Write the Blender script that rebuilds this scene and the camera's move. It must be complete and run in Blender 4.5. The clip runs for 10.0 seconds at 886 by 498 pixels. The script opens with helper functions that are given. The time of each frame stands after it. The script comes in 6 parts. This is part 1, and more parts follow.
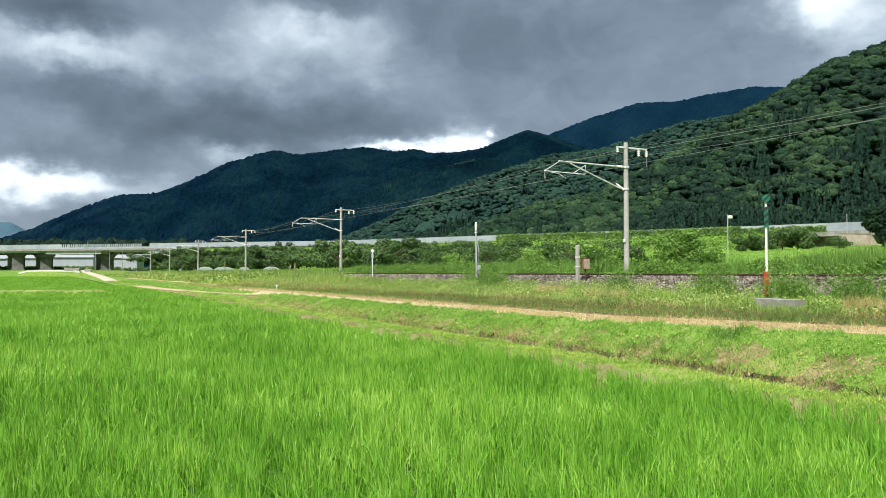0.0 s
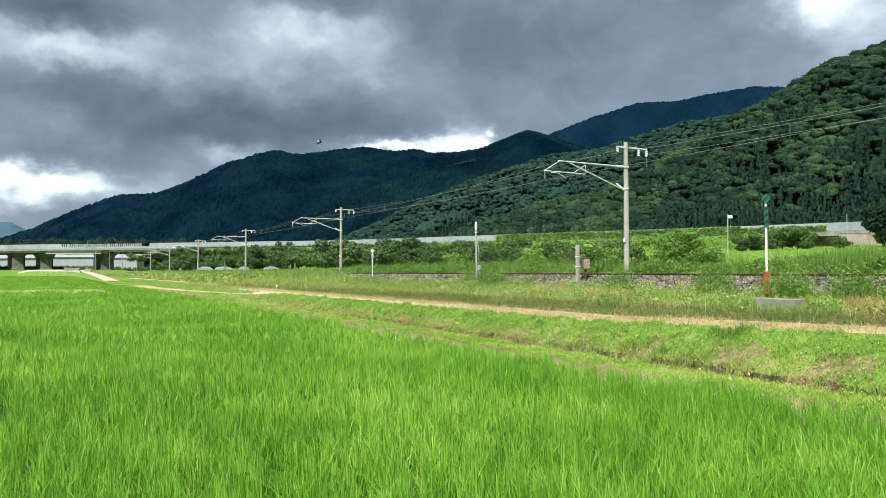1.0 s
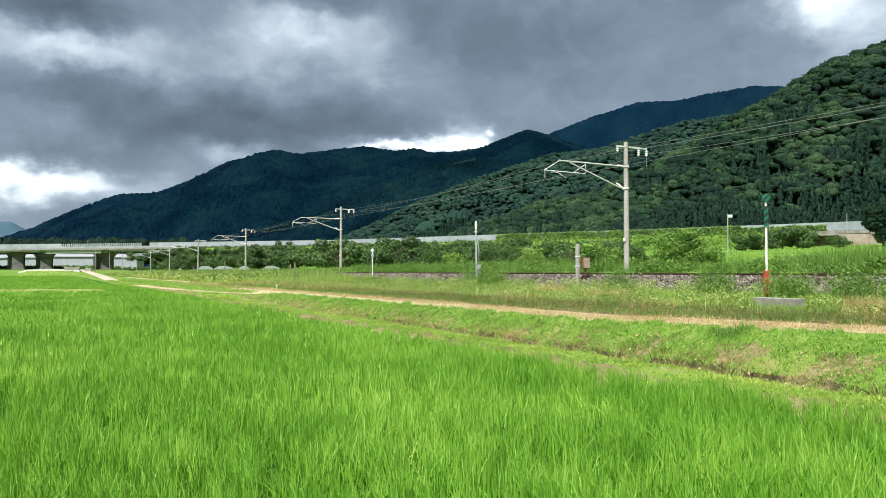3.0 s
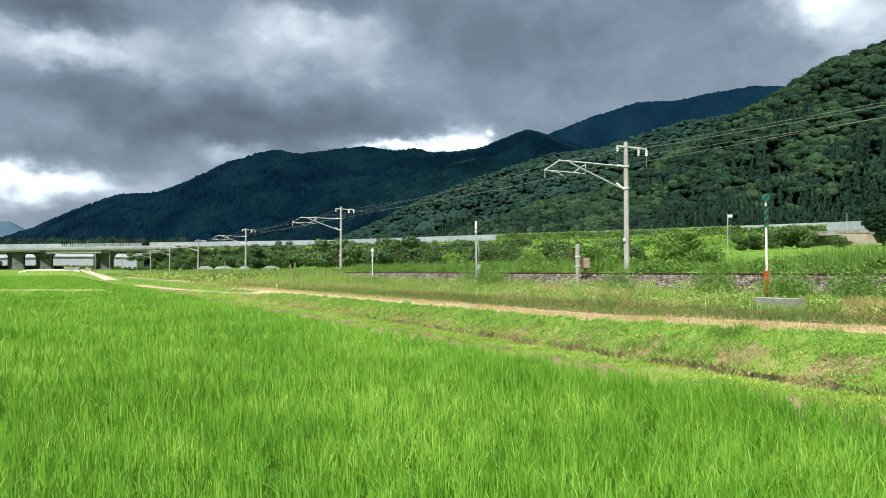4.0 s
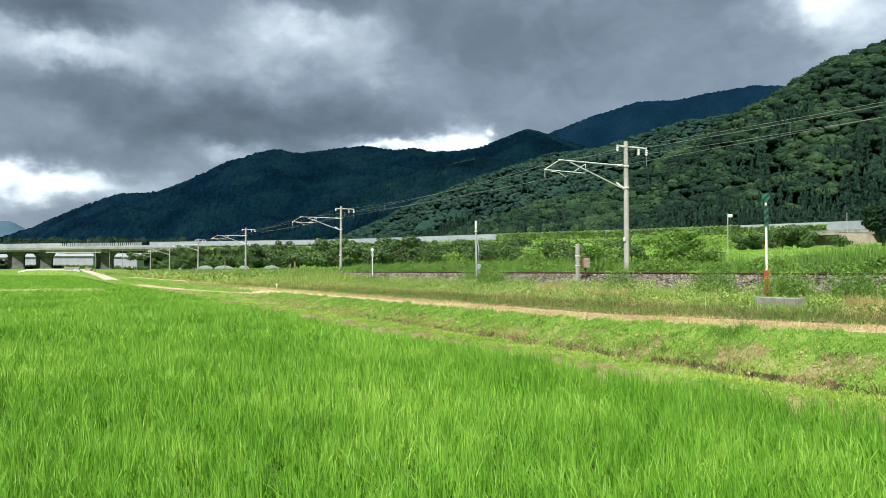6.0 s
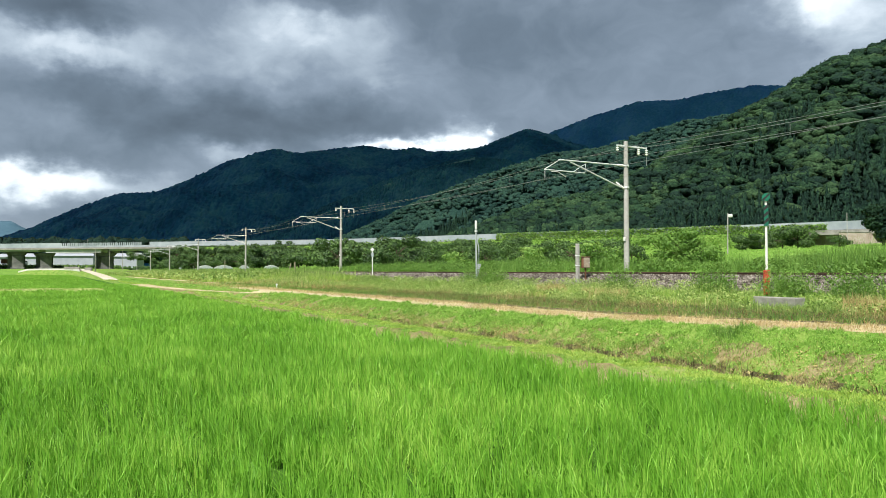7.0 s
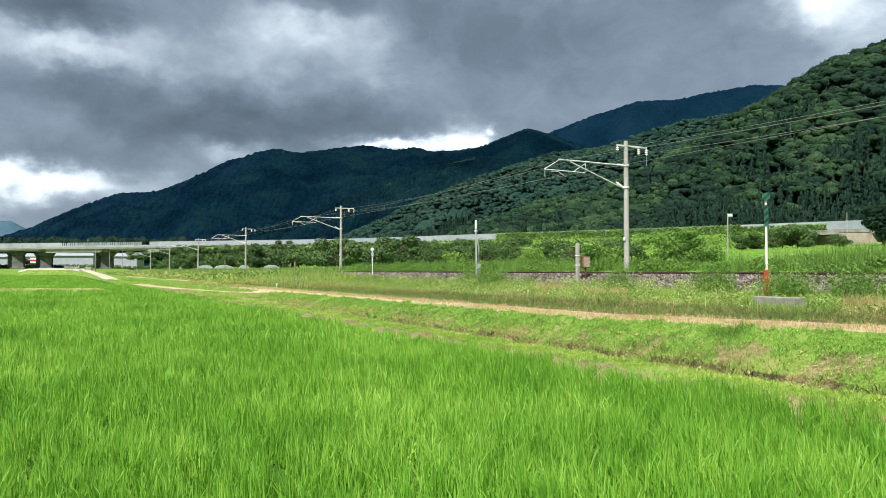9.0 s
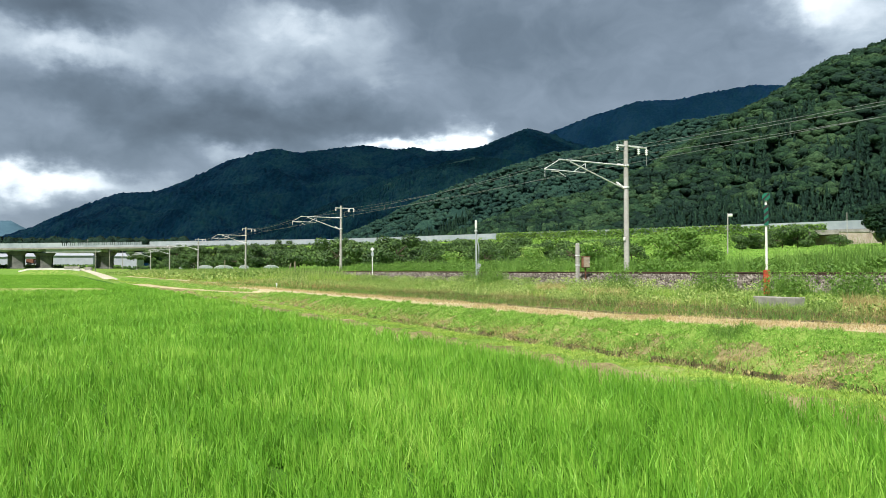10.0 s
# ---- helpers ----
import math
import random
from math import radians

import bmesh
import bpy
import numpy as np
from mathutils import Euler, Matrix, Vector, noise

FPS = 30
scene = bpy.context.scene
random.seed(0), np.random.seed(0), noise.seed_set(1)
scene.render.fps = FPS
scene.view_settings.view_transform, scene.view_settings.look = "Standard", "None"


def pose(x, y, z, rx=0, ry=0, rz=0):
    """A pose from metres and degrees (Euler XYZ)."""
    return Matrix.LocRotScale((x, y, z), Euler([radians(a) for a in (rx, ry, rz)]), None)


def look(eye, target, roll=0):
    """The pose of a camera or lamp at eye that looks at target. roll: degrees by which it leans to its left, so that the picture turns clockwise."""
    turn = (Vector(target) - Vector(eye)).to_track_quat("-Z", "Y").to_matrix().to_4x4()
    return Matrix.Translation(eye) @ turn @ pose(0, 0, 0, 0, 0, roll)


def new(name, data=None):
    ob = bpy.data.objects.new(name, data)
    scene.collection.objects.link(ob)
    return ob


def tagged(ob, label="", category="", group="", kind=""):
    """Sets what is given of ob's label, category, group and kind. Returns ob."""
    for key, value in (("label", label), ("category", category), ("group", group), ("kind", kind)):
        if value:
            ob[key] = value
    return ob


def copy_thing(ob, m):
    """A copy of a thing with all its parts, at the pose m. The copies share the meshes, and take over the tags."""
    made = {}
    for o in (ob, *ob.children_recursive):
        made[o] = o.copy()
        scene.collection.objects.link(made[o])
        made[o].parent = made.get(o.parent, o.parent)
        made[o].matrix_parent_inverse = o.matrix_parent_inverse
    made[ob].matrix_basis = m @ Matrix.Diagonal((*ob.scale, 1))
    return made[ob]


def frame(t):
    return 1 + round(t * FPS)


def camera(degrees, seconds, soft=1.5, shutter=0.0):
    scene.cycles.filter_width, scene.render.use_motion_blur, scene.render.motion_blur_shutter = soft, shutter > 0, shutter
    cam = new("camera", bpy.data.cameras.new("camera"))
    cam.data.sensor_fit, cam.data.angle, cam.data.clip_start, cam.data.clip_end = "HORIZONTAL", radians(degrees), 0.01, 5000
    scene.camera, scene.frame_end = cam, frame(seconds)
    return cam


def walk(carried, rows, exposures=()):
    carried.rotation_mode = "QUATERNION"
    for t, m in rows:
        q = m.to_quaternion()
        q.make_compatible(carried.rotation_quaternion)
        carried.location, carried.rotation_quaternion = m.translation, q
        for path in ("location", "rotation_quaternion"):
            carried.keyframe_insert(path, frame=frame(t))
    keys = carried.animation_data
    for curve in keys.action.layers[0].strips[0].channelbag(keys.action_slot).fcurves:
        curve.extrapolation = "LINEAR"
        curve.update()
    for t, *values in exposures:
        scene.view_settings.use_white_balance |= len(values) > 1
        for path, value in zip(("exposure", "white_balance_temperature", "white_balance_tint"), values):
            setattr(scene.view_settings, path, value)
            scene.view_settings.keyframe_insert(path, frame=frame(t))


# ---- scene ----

# World axes: y runs along the railway, x away from the camera across it, z up; the paddy soil is z = 0.
EYE = 1.60
YAW = 27.73
SA, CA = math.sin(radians(YAW)), math.cos(radians(YAW))
FOC = 784 / math.tan(radians(31.0))


def tilt(h):
    """Pose of the camera on its tripod, whose head sinks very slightly."""
    return pose(0, 0, EYE, 90 + math.degrees(math.atan((h - 441) / FOC)), 0, -YAW)


cam = camera(62, 10.0, soft=0.8)
walk(cam, [(0.0, tilt(482.0)), (1.0, tilt(481.6)), (2.5, tilt(480.9)), (4.5, tilt(480.5)), (5.5, tilt(480.1)),
           (7.5, tilt(479.4)), (10.0, tilt(479.0))],
     exposures=[(0.0, 0.88), (10.0, 0.88)])


def at(side, depth):
    """Plan place of a point that lies side * depth to the right of the view axis, at that depth."""
    X = side * depth
    return X * CA + depth * SA, -X * SA + depth * CA


def sx(col):
    """Side ratio of a bearing given on a 1568 wide scale."""
    return (col - 784) / FOC


def on_line(col, u):
    """Plan place on the line parallel to the railway at offset u, at a bearing."""
    depth = FOC * u / ((col - 98) * CA)
    return u, (depth - u * SA) / CA, depth


# ---- world, sun ----
SUN_ELEV, SUN_AZ = 55.0, 235.0        # azimuth clockwise from +y
world = bpy.data.worlds.new("world")
scene.world = world
world.use_nodes = True
wt = world.node_tree
wt.nodes.clear()


class Net:
    """Short hand for node trees."""

    def __init__(self, tree):
        self.t = tree

    def node(self, kind, ins=None, operation=None, data_type=None, blend_type=None):
        n = self.t.nodes.new(kind)
        if operation:
            n.operation = operation
        if data_type:
            n.data_type, n.blend_type = data_type, blend_type
        for k, v in (ins or {}).items():
            if isinstance(v, bpy.types.NodeSocket):
                self.t.links.new(v, n.inputs[k])
            else:
                n.inputs[k].default_value = v
        return n

    def m(self, op, a, b=0.0, c=0.0):
        return self.node("ShaderNodeMath", {0: a, 1: b, 2: c}, operation=op).outputs[0]

    def noise(self, vec, scale, detail=5.0, rough=0.55, dist=0.0):
        return self.node("ShaderNodeTexNoise", {"Vector": vec, "Scale": scale, "Detail": detail, "Roughness": rough, "Distortion": dist}).outputs[0]

    def ramp(self, fac, stops):
        n = self.node("ShaderNodeValToRGB", {0: fac})
        e = n.color_ramp.elements
        while len(e) < len(stops):
            e.new(0.5)
        for el, (p, c) in zip(e, stops):
            el.position, el.color = p, (*c, 1.0)
        return n.outputs[0]

    def mix(self, fac, a, b, blend="MIX"):
        return self.node("ShaderNodeMix", {0: fac, 6: a, 7: b}, data_type="RGBA", blend_type=blend).outputs[2]


wn = Net(wt)
way = wn.node("ShaderNodeTexCoord").outputs["Generated"]
sep = wn.node("ShaderNodeSeparateXYZ", {0: way})
az = wn.m("SUBTRACT", wn.m("ARCTAN2", sep.outputs[0], sep.outputs[1]), radians(YAW))
el = wn.m("ARCSINE", sep.outputs[2])
flat = wn.node("ShaderNodeCombineXYZ", {0: az, 1: wn.m("MULTIPLY", el, 1.45), 2: 0.0}).outputs[0]
warp = wn.node("ShaderNodeTexNoise", {"Vector": flat, "Scale": 7.0, "Detail": 3.0})
bent = wn.node("ShaderNodeVectorMath", {0: flat, 1: wn.node("ShaderNodeVectorMath", {0: warp.outputs["Color"], 3: 0.20}, operation="SCALE").outputs[0]}, operation="ADD").outputs[0]
big = wn.noise(bent, 3.4, 8.0, 0.50)
small = wn.noise(bent, 11.0, 7.0, 0.55)
jag = wn.noise(flat, 15.0, 5.0, 0.55)
jag2 = wn.noise(wn.node("ShaderNodeVectorMath", {0: flat, 1: (3.1, 1.7, 0.4)}, operation="ADD").outputs[0], 15.0, 5.0, 0.55)
azw = wn.m("ADD", az, wn.m("MULTIPLY", wn.m("SUBTRACT", jag, 0.5), 0.11))
elw = wn.m("ADD", el, wn.m("MULTIPLY", wn.m("SUBTRACT", jag2, 0.5), 0.07))
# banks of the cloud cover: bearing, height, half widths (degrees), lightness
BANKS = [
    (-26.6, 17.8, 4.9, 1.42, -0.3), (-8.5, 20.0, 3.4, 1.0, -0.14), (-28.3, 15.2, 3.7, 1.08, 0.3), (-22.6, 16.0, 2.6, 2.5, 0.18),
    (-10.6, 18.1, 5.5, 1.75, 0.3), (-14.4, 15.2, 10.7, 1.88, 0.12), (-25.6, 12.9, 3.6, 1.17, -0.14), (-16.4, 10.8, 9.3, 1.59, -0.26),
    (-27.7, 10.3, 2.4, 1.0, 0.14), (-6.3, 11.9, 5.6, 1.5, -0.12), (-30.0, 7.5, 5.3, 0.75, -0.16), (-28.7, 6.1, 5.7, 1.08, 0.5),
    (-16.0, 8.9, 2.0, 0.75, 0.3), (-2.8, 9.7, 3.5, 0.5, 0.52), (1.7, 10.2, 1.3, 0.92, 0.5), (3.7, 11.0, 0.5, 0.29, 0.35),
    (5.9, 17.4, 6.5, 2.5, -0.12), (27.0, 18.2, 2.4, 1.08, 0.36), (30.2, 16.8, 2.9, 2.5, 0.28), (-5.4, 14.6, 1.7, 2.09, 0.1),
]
total = wn.m("ADD", wn.m("MULTIPLY", wn.m("SUBTRACT", big, 0.5), 0.42), wn.m("MULTIPLY", wn.m("SUBTRACT", small, 0.5), 0.34))
total = wn.m("ADD", total, 0.37)
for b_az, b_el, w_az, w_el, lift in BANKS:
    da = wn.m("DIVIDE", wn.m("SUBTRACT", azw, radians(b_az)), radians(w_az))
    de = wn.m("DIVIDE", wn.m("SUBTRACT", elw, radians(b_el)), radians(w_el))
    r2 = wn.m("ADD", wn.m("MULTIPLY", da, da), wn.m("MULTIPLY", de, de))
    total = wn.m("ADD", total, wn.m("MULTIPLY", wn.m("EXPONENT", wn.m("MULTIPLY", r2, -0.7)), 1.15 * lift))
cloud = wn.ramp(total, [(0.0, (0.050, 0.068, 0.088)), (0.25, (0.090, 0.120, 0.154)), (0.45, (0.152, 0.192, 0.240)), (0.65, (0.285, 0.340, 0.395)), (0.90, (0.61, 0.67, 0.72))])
sky_node = wn.node("ShaderNodeTexSky")
sky_node.sky_type, sky_node.sun_disc, sky_node.sun_elevation, sky_node.sun_rotation = "NISHITA", False, radians(SUN_ELEV), radians(SUN_AZ)
sky = sky_node.outputs[0]
sky = wn.node("ShaderNodeVectorMath", {0: sky, 3: 0.10}, operation="SCALE").outputs[0]
cover = wn.mix(0.96, sky, cloud)
wn.node("ShaderNodeOutputWorld", {0: wn.node("ShaderNodeBackground", {0: cover, 1: 1.0}).outputs[0]})

sun = new("sun", bpy.data.lights.new("sun", "SUN"))
sun.data.energy, sun.data.angle, sun.data.color = 4.2, radians(1.0), (1.0, 0.95, 0.86)
sun_from = Vector((math.sin(radians(SUN_AZ)) * math.cos(radians(SUN_ELEV)), math.cos(radians(SUN_AZ)) * math.cos(radians(SUN_ELEV)), math.sin(radians(SUN_ELEV))))
sun.matrix_world = look(sun_from * 50, (0, 0, 0))


# ---- materials ----
def mat(name, stops, scale=1.0, rough=0.8, bump=0.0, bump_scale=20.0, island=0.0, metal=0.0, through_light=0.0, coat=0.0, fine=8.0, per_object=False, speck=0.0):
    """A surface whose colour wanders over stops by noise at two scales, with relief and optional change from piece to piece."""
    mt = bpy.data.materials.new(name)
    mt.use_nodes = True
    n = Net(mt.node_tree)
    mt.node_tree.nodes.clear()
    pos = n.node("ShaderNodeNewGeometry")
    p = pos.outputs["Position"]
    grain = n.noise(p, scale * fine, 3.0)
    f = n.m("ADD", n.m("MULTIPLY", n.noise(p, scale, 4.0), 0.65), n.m("MULTIPLY", grain, 0.35))
    f = n.m("MULTIPLY_ADD", n.m("SUBTRACT", f, 0.5), 1.9, 0.5)
    # Extra fine mottling: lit and shaded leaf clumps put into the woods' colour.
    if speck:
        f = n.m("MULTIPLY_ADD", n.m("SUBTRACT", grain, 0.5), speck, f)
    if island:
        r = n.node("ShaderNodeObjectInfo").outputs["Random"] if per_object else pos.outputs["Random Per Island"]
        f = n.m("ADD", f, n.m("MULTIPLY", n.m("SUBTRACT", r, 0.5), island))
    col = n.ramp(f, stops)
    ins = {"Base Color": col, "Roughness": rough, "Metallic": metal, "Coat Weight": coat, "Specular IOR Level": 0.12 if rough >= 0.7 else 0.4}
    if bump:
        ins["Normal"] = n.node("ShaderNodeBump", {"Strength": bump, "Distance": 0.02 if bump_scale > 3 else 1.6, "Height": n.noise(p, bump_scale, 4.0, 0.6)}).outputs[0]
    surf = n.node("ShaderNodeBsdfPrincipled", ins).outputs[0]
    if through_light:
        tl = n.node("ShaderNodeBsdfTranslucent", {"Color": n.mix(0.5, col, (0.30, 0.42, 0.06, 1), "MIX")}).outputs[0]
        surf = n.node("ShaderNodeMixShader", {0: through_light, 1: surf, 2: tl}).outputs[0]
    n.node("ShaderNodeOutputMaterial", {0: surf})
    return mt


M_RICE = mat("rice_leaf", [(0.0, (0.086, 0.258, 0.021)), (0.5, (0.212, 0.492, 0.047)), (1.0, (0.482, 0.745, 0.134))], 0.55, 0.55, island=0.5, through_light=0.42, fine=4.0)
# Lower stalk green, darkened for the shade between rice plants.
M_GAP_SHADE = mat("rice_gap_shade", [(0.1, (0.034, 0.097, 0.011)), (0.9, (0.062, 0.153, 0.017))], 2.0, 0.9, 0.6, 30)
M_SOIL = mat("soil", [(0.2, (0.055, 0.045, 0.022)), (0.8, (0.15, 0.12, 0.062))], 1.5, 0.95, 0.7, 25)
M_TURF = mat("turf", [(0.15, (0.051, 0.099, 0.020)), (0.45, (0.114, 0.213, 0.033)), (0.62, (0.176, 0.267, 0.056)), (0.78, (0.300, 0.257, 0.135)), (0.95, (0.145, 0.109, 0.068))], 1.5, 0.95, 1.0, 16, fine=22)
M_MEADOW = mat("meadow", [(0.2, (0.09, 0.17, 0.03)), (0.5, (0.13, 0.25, 0.04)), (0.8, (0.19, 0.30, 0.06))], 0.15, 0.95, 0.8, 8)
M_PATH = mat("path_dirt", [(0.2, (0.271, 0.229, 0.129)), (0.5, (0.415, 0.352, 0.215)), (0.8, (0.523, 0.466, 0.326))], 0.8, 0.95, 0.6, 20)
M_GRASS = mat("short_grass", [(0.05, (0.103, 0.246, 0.031)), (0.5, (0.230, 0.482, 0.062)), (0.95, (0.460, 0.650, 0.169))], 1.6, 0.6, island=1.0, through_light=0.35)
M_EARTH = mat("bare_earth", [(0.2, (0.10, 0.085, 0.042)), (0.5, (0.20, 0.175, 0.085)), (0.8, (0.31, 0.27, 0.145))], 2.2, 0.95, 1.0, 24)
M_RUSSET = mat("russet_weed", [(0.1, (0.171, 0.108, 0.046)), (0.5, (0.309, 0.206, 0.089)), (0.9, (0.480, 0.357, 0.177))], 0.8, 0.8, island=0.7, through_light=0.2)
M_SHOOT = mat("young_weed_leaf", [(0.1, (0.14, 0.28, 0.035)), (0.5, (0.29, 0.47, 0.06)), (0.9, (0.50, 0.62, 0.15))], 0.5, 0.6, island=0.7, through_light=0.35)
M_WEED = mat("weed_leaf", [(0.1, (0.101, 0.185, 0.043)), (0.5, (0.250, 0.388, 0.086)), (0.9, (0.535, 0.596, 0.234))], 0.5, 0.6, island=0.7, through_light=0.35)
M_DRY = mat("dry_grass", [(0.1, (0.27, 0.21, 0.085)), (0.5, (0.44, 0.36, 0.16)), (0.9, (0.62, 0.53, 0.28))], 0.8, 0.8, island=0.6, through_light=0.25)
M_STRAW = mat("bleached_straw", [(0.1, (0.368, 0.264, 0.126)), (0.5, (0.534, 0.409, 0.223)), (0.9, (0.681, 0.563, 0.353))], 0.9, 0.8, island=0.6, through_light=0.25)
M_REED = mat("reed_leaf", [(0.1, (0.074, 0.158, 0.029)), (0.5, (0.127, 0.264, 0.046)), (0.9, (0.211, 0.359, 0.080))], 0.3, 0.6, island=0.6, through_light=0.35)
M_LIME = mat("bund_moss_grass", [(0.1, (0.165, 0.286, 0.036)), (0.5, (0.353, 0.517, 0.079)), (0.9, (0.588, 0.682, 0.187))], 1.2, 0.6, island=0.7, through_light=0.35)
M_MUD = mat("ditch_mud", [(0.2, (0.04, 0.036, 0.018)), (0.5, (0.10, 0.09, 0.045)), (0.8, (0.24, 0.20, 0.11))], 3.0, 0.85, 1.0, 30)
M_BUSH = mat("bush_leaf", [(0.1, (0.017, 0.046, 0.013)), (0.5, (0.040, 0.093, 0.022)), (0.9, (0.104, 0.190, 0.045))], 0.12, 0.6, island=0.7, through_light=0.12)
M_VINE = mat("vine_leaf", [(0.1, (0.075, 0.172, 0.033)), (0.5, (0.156, 0.299, 0.055)), (0.9, (0.288, 0.425, 0.104))], 0.2, 0.6, island=0.6, through_light=0.3)
M_FOREST_DARK = mat("dark_forest_leaf", [(0.1, (0.006, 0.021, 0.017)), (0.5, (0.011, 0.031, 0.023)), (0.9, (0.020, 0.049, 0.031))], 0.05, 0.7, bump=1.0, bump_scale=1.1, island=0.35, fine=14, speck=2.2, through_light=0.06)
M_FOREST = mat("forest_leaf", [(0.1, (0.009, 0.028, 0.018)), (0.5, (0.017, 0.048, 0.025)), (0.9, (0.032, 0.076, 0.037))], 0.05, 0.7, bump=1.0, bump_scale=1.1, island=0.35, fine=14, speck=2.2, through_light=0.06)
M_FOREST_LIGHT = mat("light_forest_leaf", [(0.1, (0.019, 0.048, 0.024)), (0.5, (0.035, 0.077, 0.035)), (0.9, (0.059, 0.114, 0.052))], 0.05, 0.7, bump=1.0, bump_scale=1.1, island=0.35, fine=14, speck=2.2, through_light=0.06)
M_CEDAR = mat("cedar_needles", [(0.1, (0.008, 0.025, 0.020)), (0.5, (0.013, 0.042, 0.028)), (0.9, (0.029, 0.070, 0.040))], 0.05, 0.7, bump=1.0, bump_scale=1.1, island=0.35, fine=14, speck=2.2, through_light=0.06)
# Blue haze and broad relief shading are painted into this mountain colour.
M_MOUNT_HAZE = mat("haze_blue_far_forest", [(0.28, (0.010, 0.058, 0.150)), (0.5, (0.022, 0.105, 0.245)), (0.72, (0.058, 0.170, 0.290))], 0.006, 0.95, 1.0, 0.05, fine=14)
# Forest greens shifted to blue: haze over the middle hill, put into colour.
M_SLOPE_HAZE_DARK = mat("dark_hazed_middle_forest", [(0.1, (0.007, 0.024, 0.024)), (0.5, (0.011, 0.036, 0.032)), (0.9, (0.019, 0.053, 0.041))], 0.03, 0.8, bump=1.0, bump_scale=0.8, island=0.3, fine=15, speck=2.0)
M_SLOPE_HAZE = mat("hazed_middle_forest", [(0.1, (0.009, 0.032, 0.029)), (0.5, (0.017, 0.049, 0.038)), (0.9, (0.029, 0.070, 0.051))], 0.03, 0.8, bump=1.0, bump_scale=0.8, island=0.3, fine=15, speck=2.0)
M_SLOPE_HAZE_LIGHT = mat("light_hazed_middle_forest", [(0.1, (0.015, 0.040, 0.034)), (0.5, (0.022, 0.057, 0.041)), (0.9, (0.036, 0.079, 0.055))], 0.03, 0.8, bump=1.0, bump_scale=0.8, island=0.3, fine=15, speck=2.0)
# These four carry air haze as blue base colour, the bare slope included.
M_HAZY = mat("haze_painted_forest", [(0.25, (0.034, 0.139, 0.345)), (0.5, (0.052, 0.185, 0.433)), (0.75, (0.086, 0.231, 0.494))], 0.006, 0.95, 1.0, 0.05, fine=14)
M_SPUR_HAZE = mat("haze_blue_spur_forest", [(0.28, (0.014, 0.066, 0.135)), (0.5, (0.036, 0.130, 0.235)), (0.72, (0.085, 0.205, 0.290))], 0.006, 0.95, 1.0, 0.05, fine=14)
M_LAST_HAZE = mat("haze_blue_distant_forest", [(0.2, (0.034, 0.078, 0.115)), (0.8, (0.06, 0.118, 0.16))], 0.004, 0.95)
M_SCAR_HAZE = mat("bare_slope", [(0.2, (0.085, 0.185, 0.270)), (0.8, (0.150, 0.255, 0.320))], 0.03, 0.95)
M_PALE = mat("pale_grass", [(0.1, (0.22, 0.31, 0.07)), (0.5, (0.34, 0.42, 0.13)), (0.9, (0.48, 0.50, 0.22))], 0.8, 0.7, island=0.5, through_light=0.3)
M_BARK = mat("bark", [(0.2, (0.05, 0.04, 0.03)), (0.8, (0.12, 0.095, 0.07))], 3.0, 0.9, 0.6, 40)
M_CONC = mat("concrete", [(0.2, (0.17, 0.165, 0.15)), (0.5, (0.25, 0.245, 0.225)), (0.85, (0.34, 0.335, 0.31))], 0.7, 0.85, 0.25, 30)
M_GIRDER = mat("painted_girder", [(0.2, (0.36, 0.37, 0.37)), (0.5, (0.44, 0.45, 0.45)), (0.85, (0.52, 0.53, 0.53))], 0.4, 0.6, 0.1, 20)
# Concrete darkened to carry the deck's shade on piers and abutment.
M_PIER_SHADE = mat("pier_concrete_shade", [(0.2, (0.075, 0.078, 0.078)), (0.5, (0.13, 0.132, 0.13)), (0.85, (0.20, 0.20, 0.195))], 0.5, 0.9, 0.3, 20)
M_POLE = mat("pole_concrete", [(0.2, (0.282, 0.270, 0.253)), (0.5, (0.376, 0.370, 0.352)), (0.85, (0.451, 0.450, 0.440))], 1.2, 0.85, 0.2, 40)
M_BALLAST = mat("ballast_stone", [(0.1, (0.060, 0.052, 0.043)), (0.5, (0.155, 0.138, 0.118)), (0.9, (0.33, 0.305, 0.27))], 0.8, 0.9, 0.4, 60, island=0.9)
M_STAIN = mat("stained_concrete", [(0.2, (0.270, 0.217, 0.180)), (0.5, (0.405, 0.336, 0.285)), (0.85, (0.513, 0.462, 0.420))], 0.35, 0.9, 0.3, 10)
M_GRAVEL = mat("pale_gravel", [(0.2, (0.348, 0.322, 0.257)), (0.8, (0.551, 0.504, 0.419))], 0.5, 0.95, 0.3, 20)
M_STEEL = mat("galvanised_steel", [(0.2, (0.62, 0.64, 0.65)), (0.8, (0.78, 0.80, 0.81))], 3.0, 0.5, metal=0.1)
M_DULL = mat("dull_steel", [(0.2, (0.30, 0.34, 0.36)), (0.8, (0.42, 0.46, 0.48))], 3.0, 0.55, metal=0.1)
M_WIRE = mat("wire", [(0.2, (0.20, 0.22, 0.22)), (0.8, (0.32, 0.34, 0.34))], 3.0, 0.5, metal=0.5)
M_RAIL = mat("rail_steel", [(0.2, (0.07, 0.045, 0.035)), (0.8, (0.14, 0.085, 0.06))], 3.0, 0.6, metal=0.4)
M_WHITE = mat("white_paint", [(0.2, (0.68, 0.68, 0.66)), (0.8, (0.82, 0.82, 0.80))], 2.0, 0.5, 0.1, 30)
M_PORC = mat("porcelain", [(0.2, (0.80, 0.80, 0.78)), (0.8, (0.9, 0.9, 0.88))], 2.0, 0.2, coat=0.4)
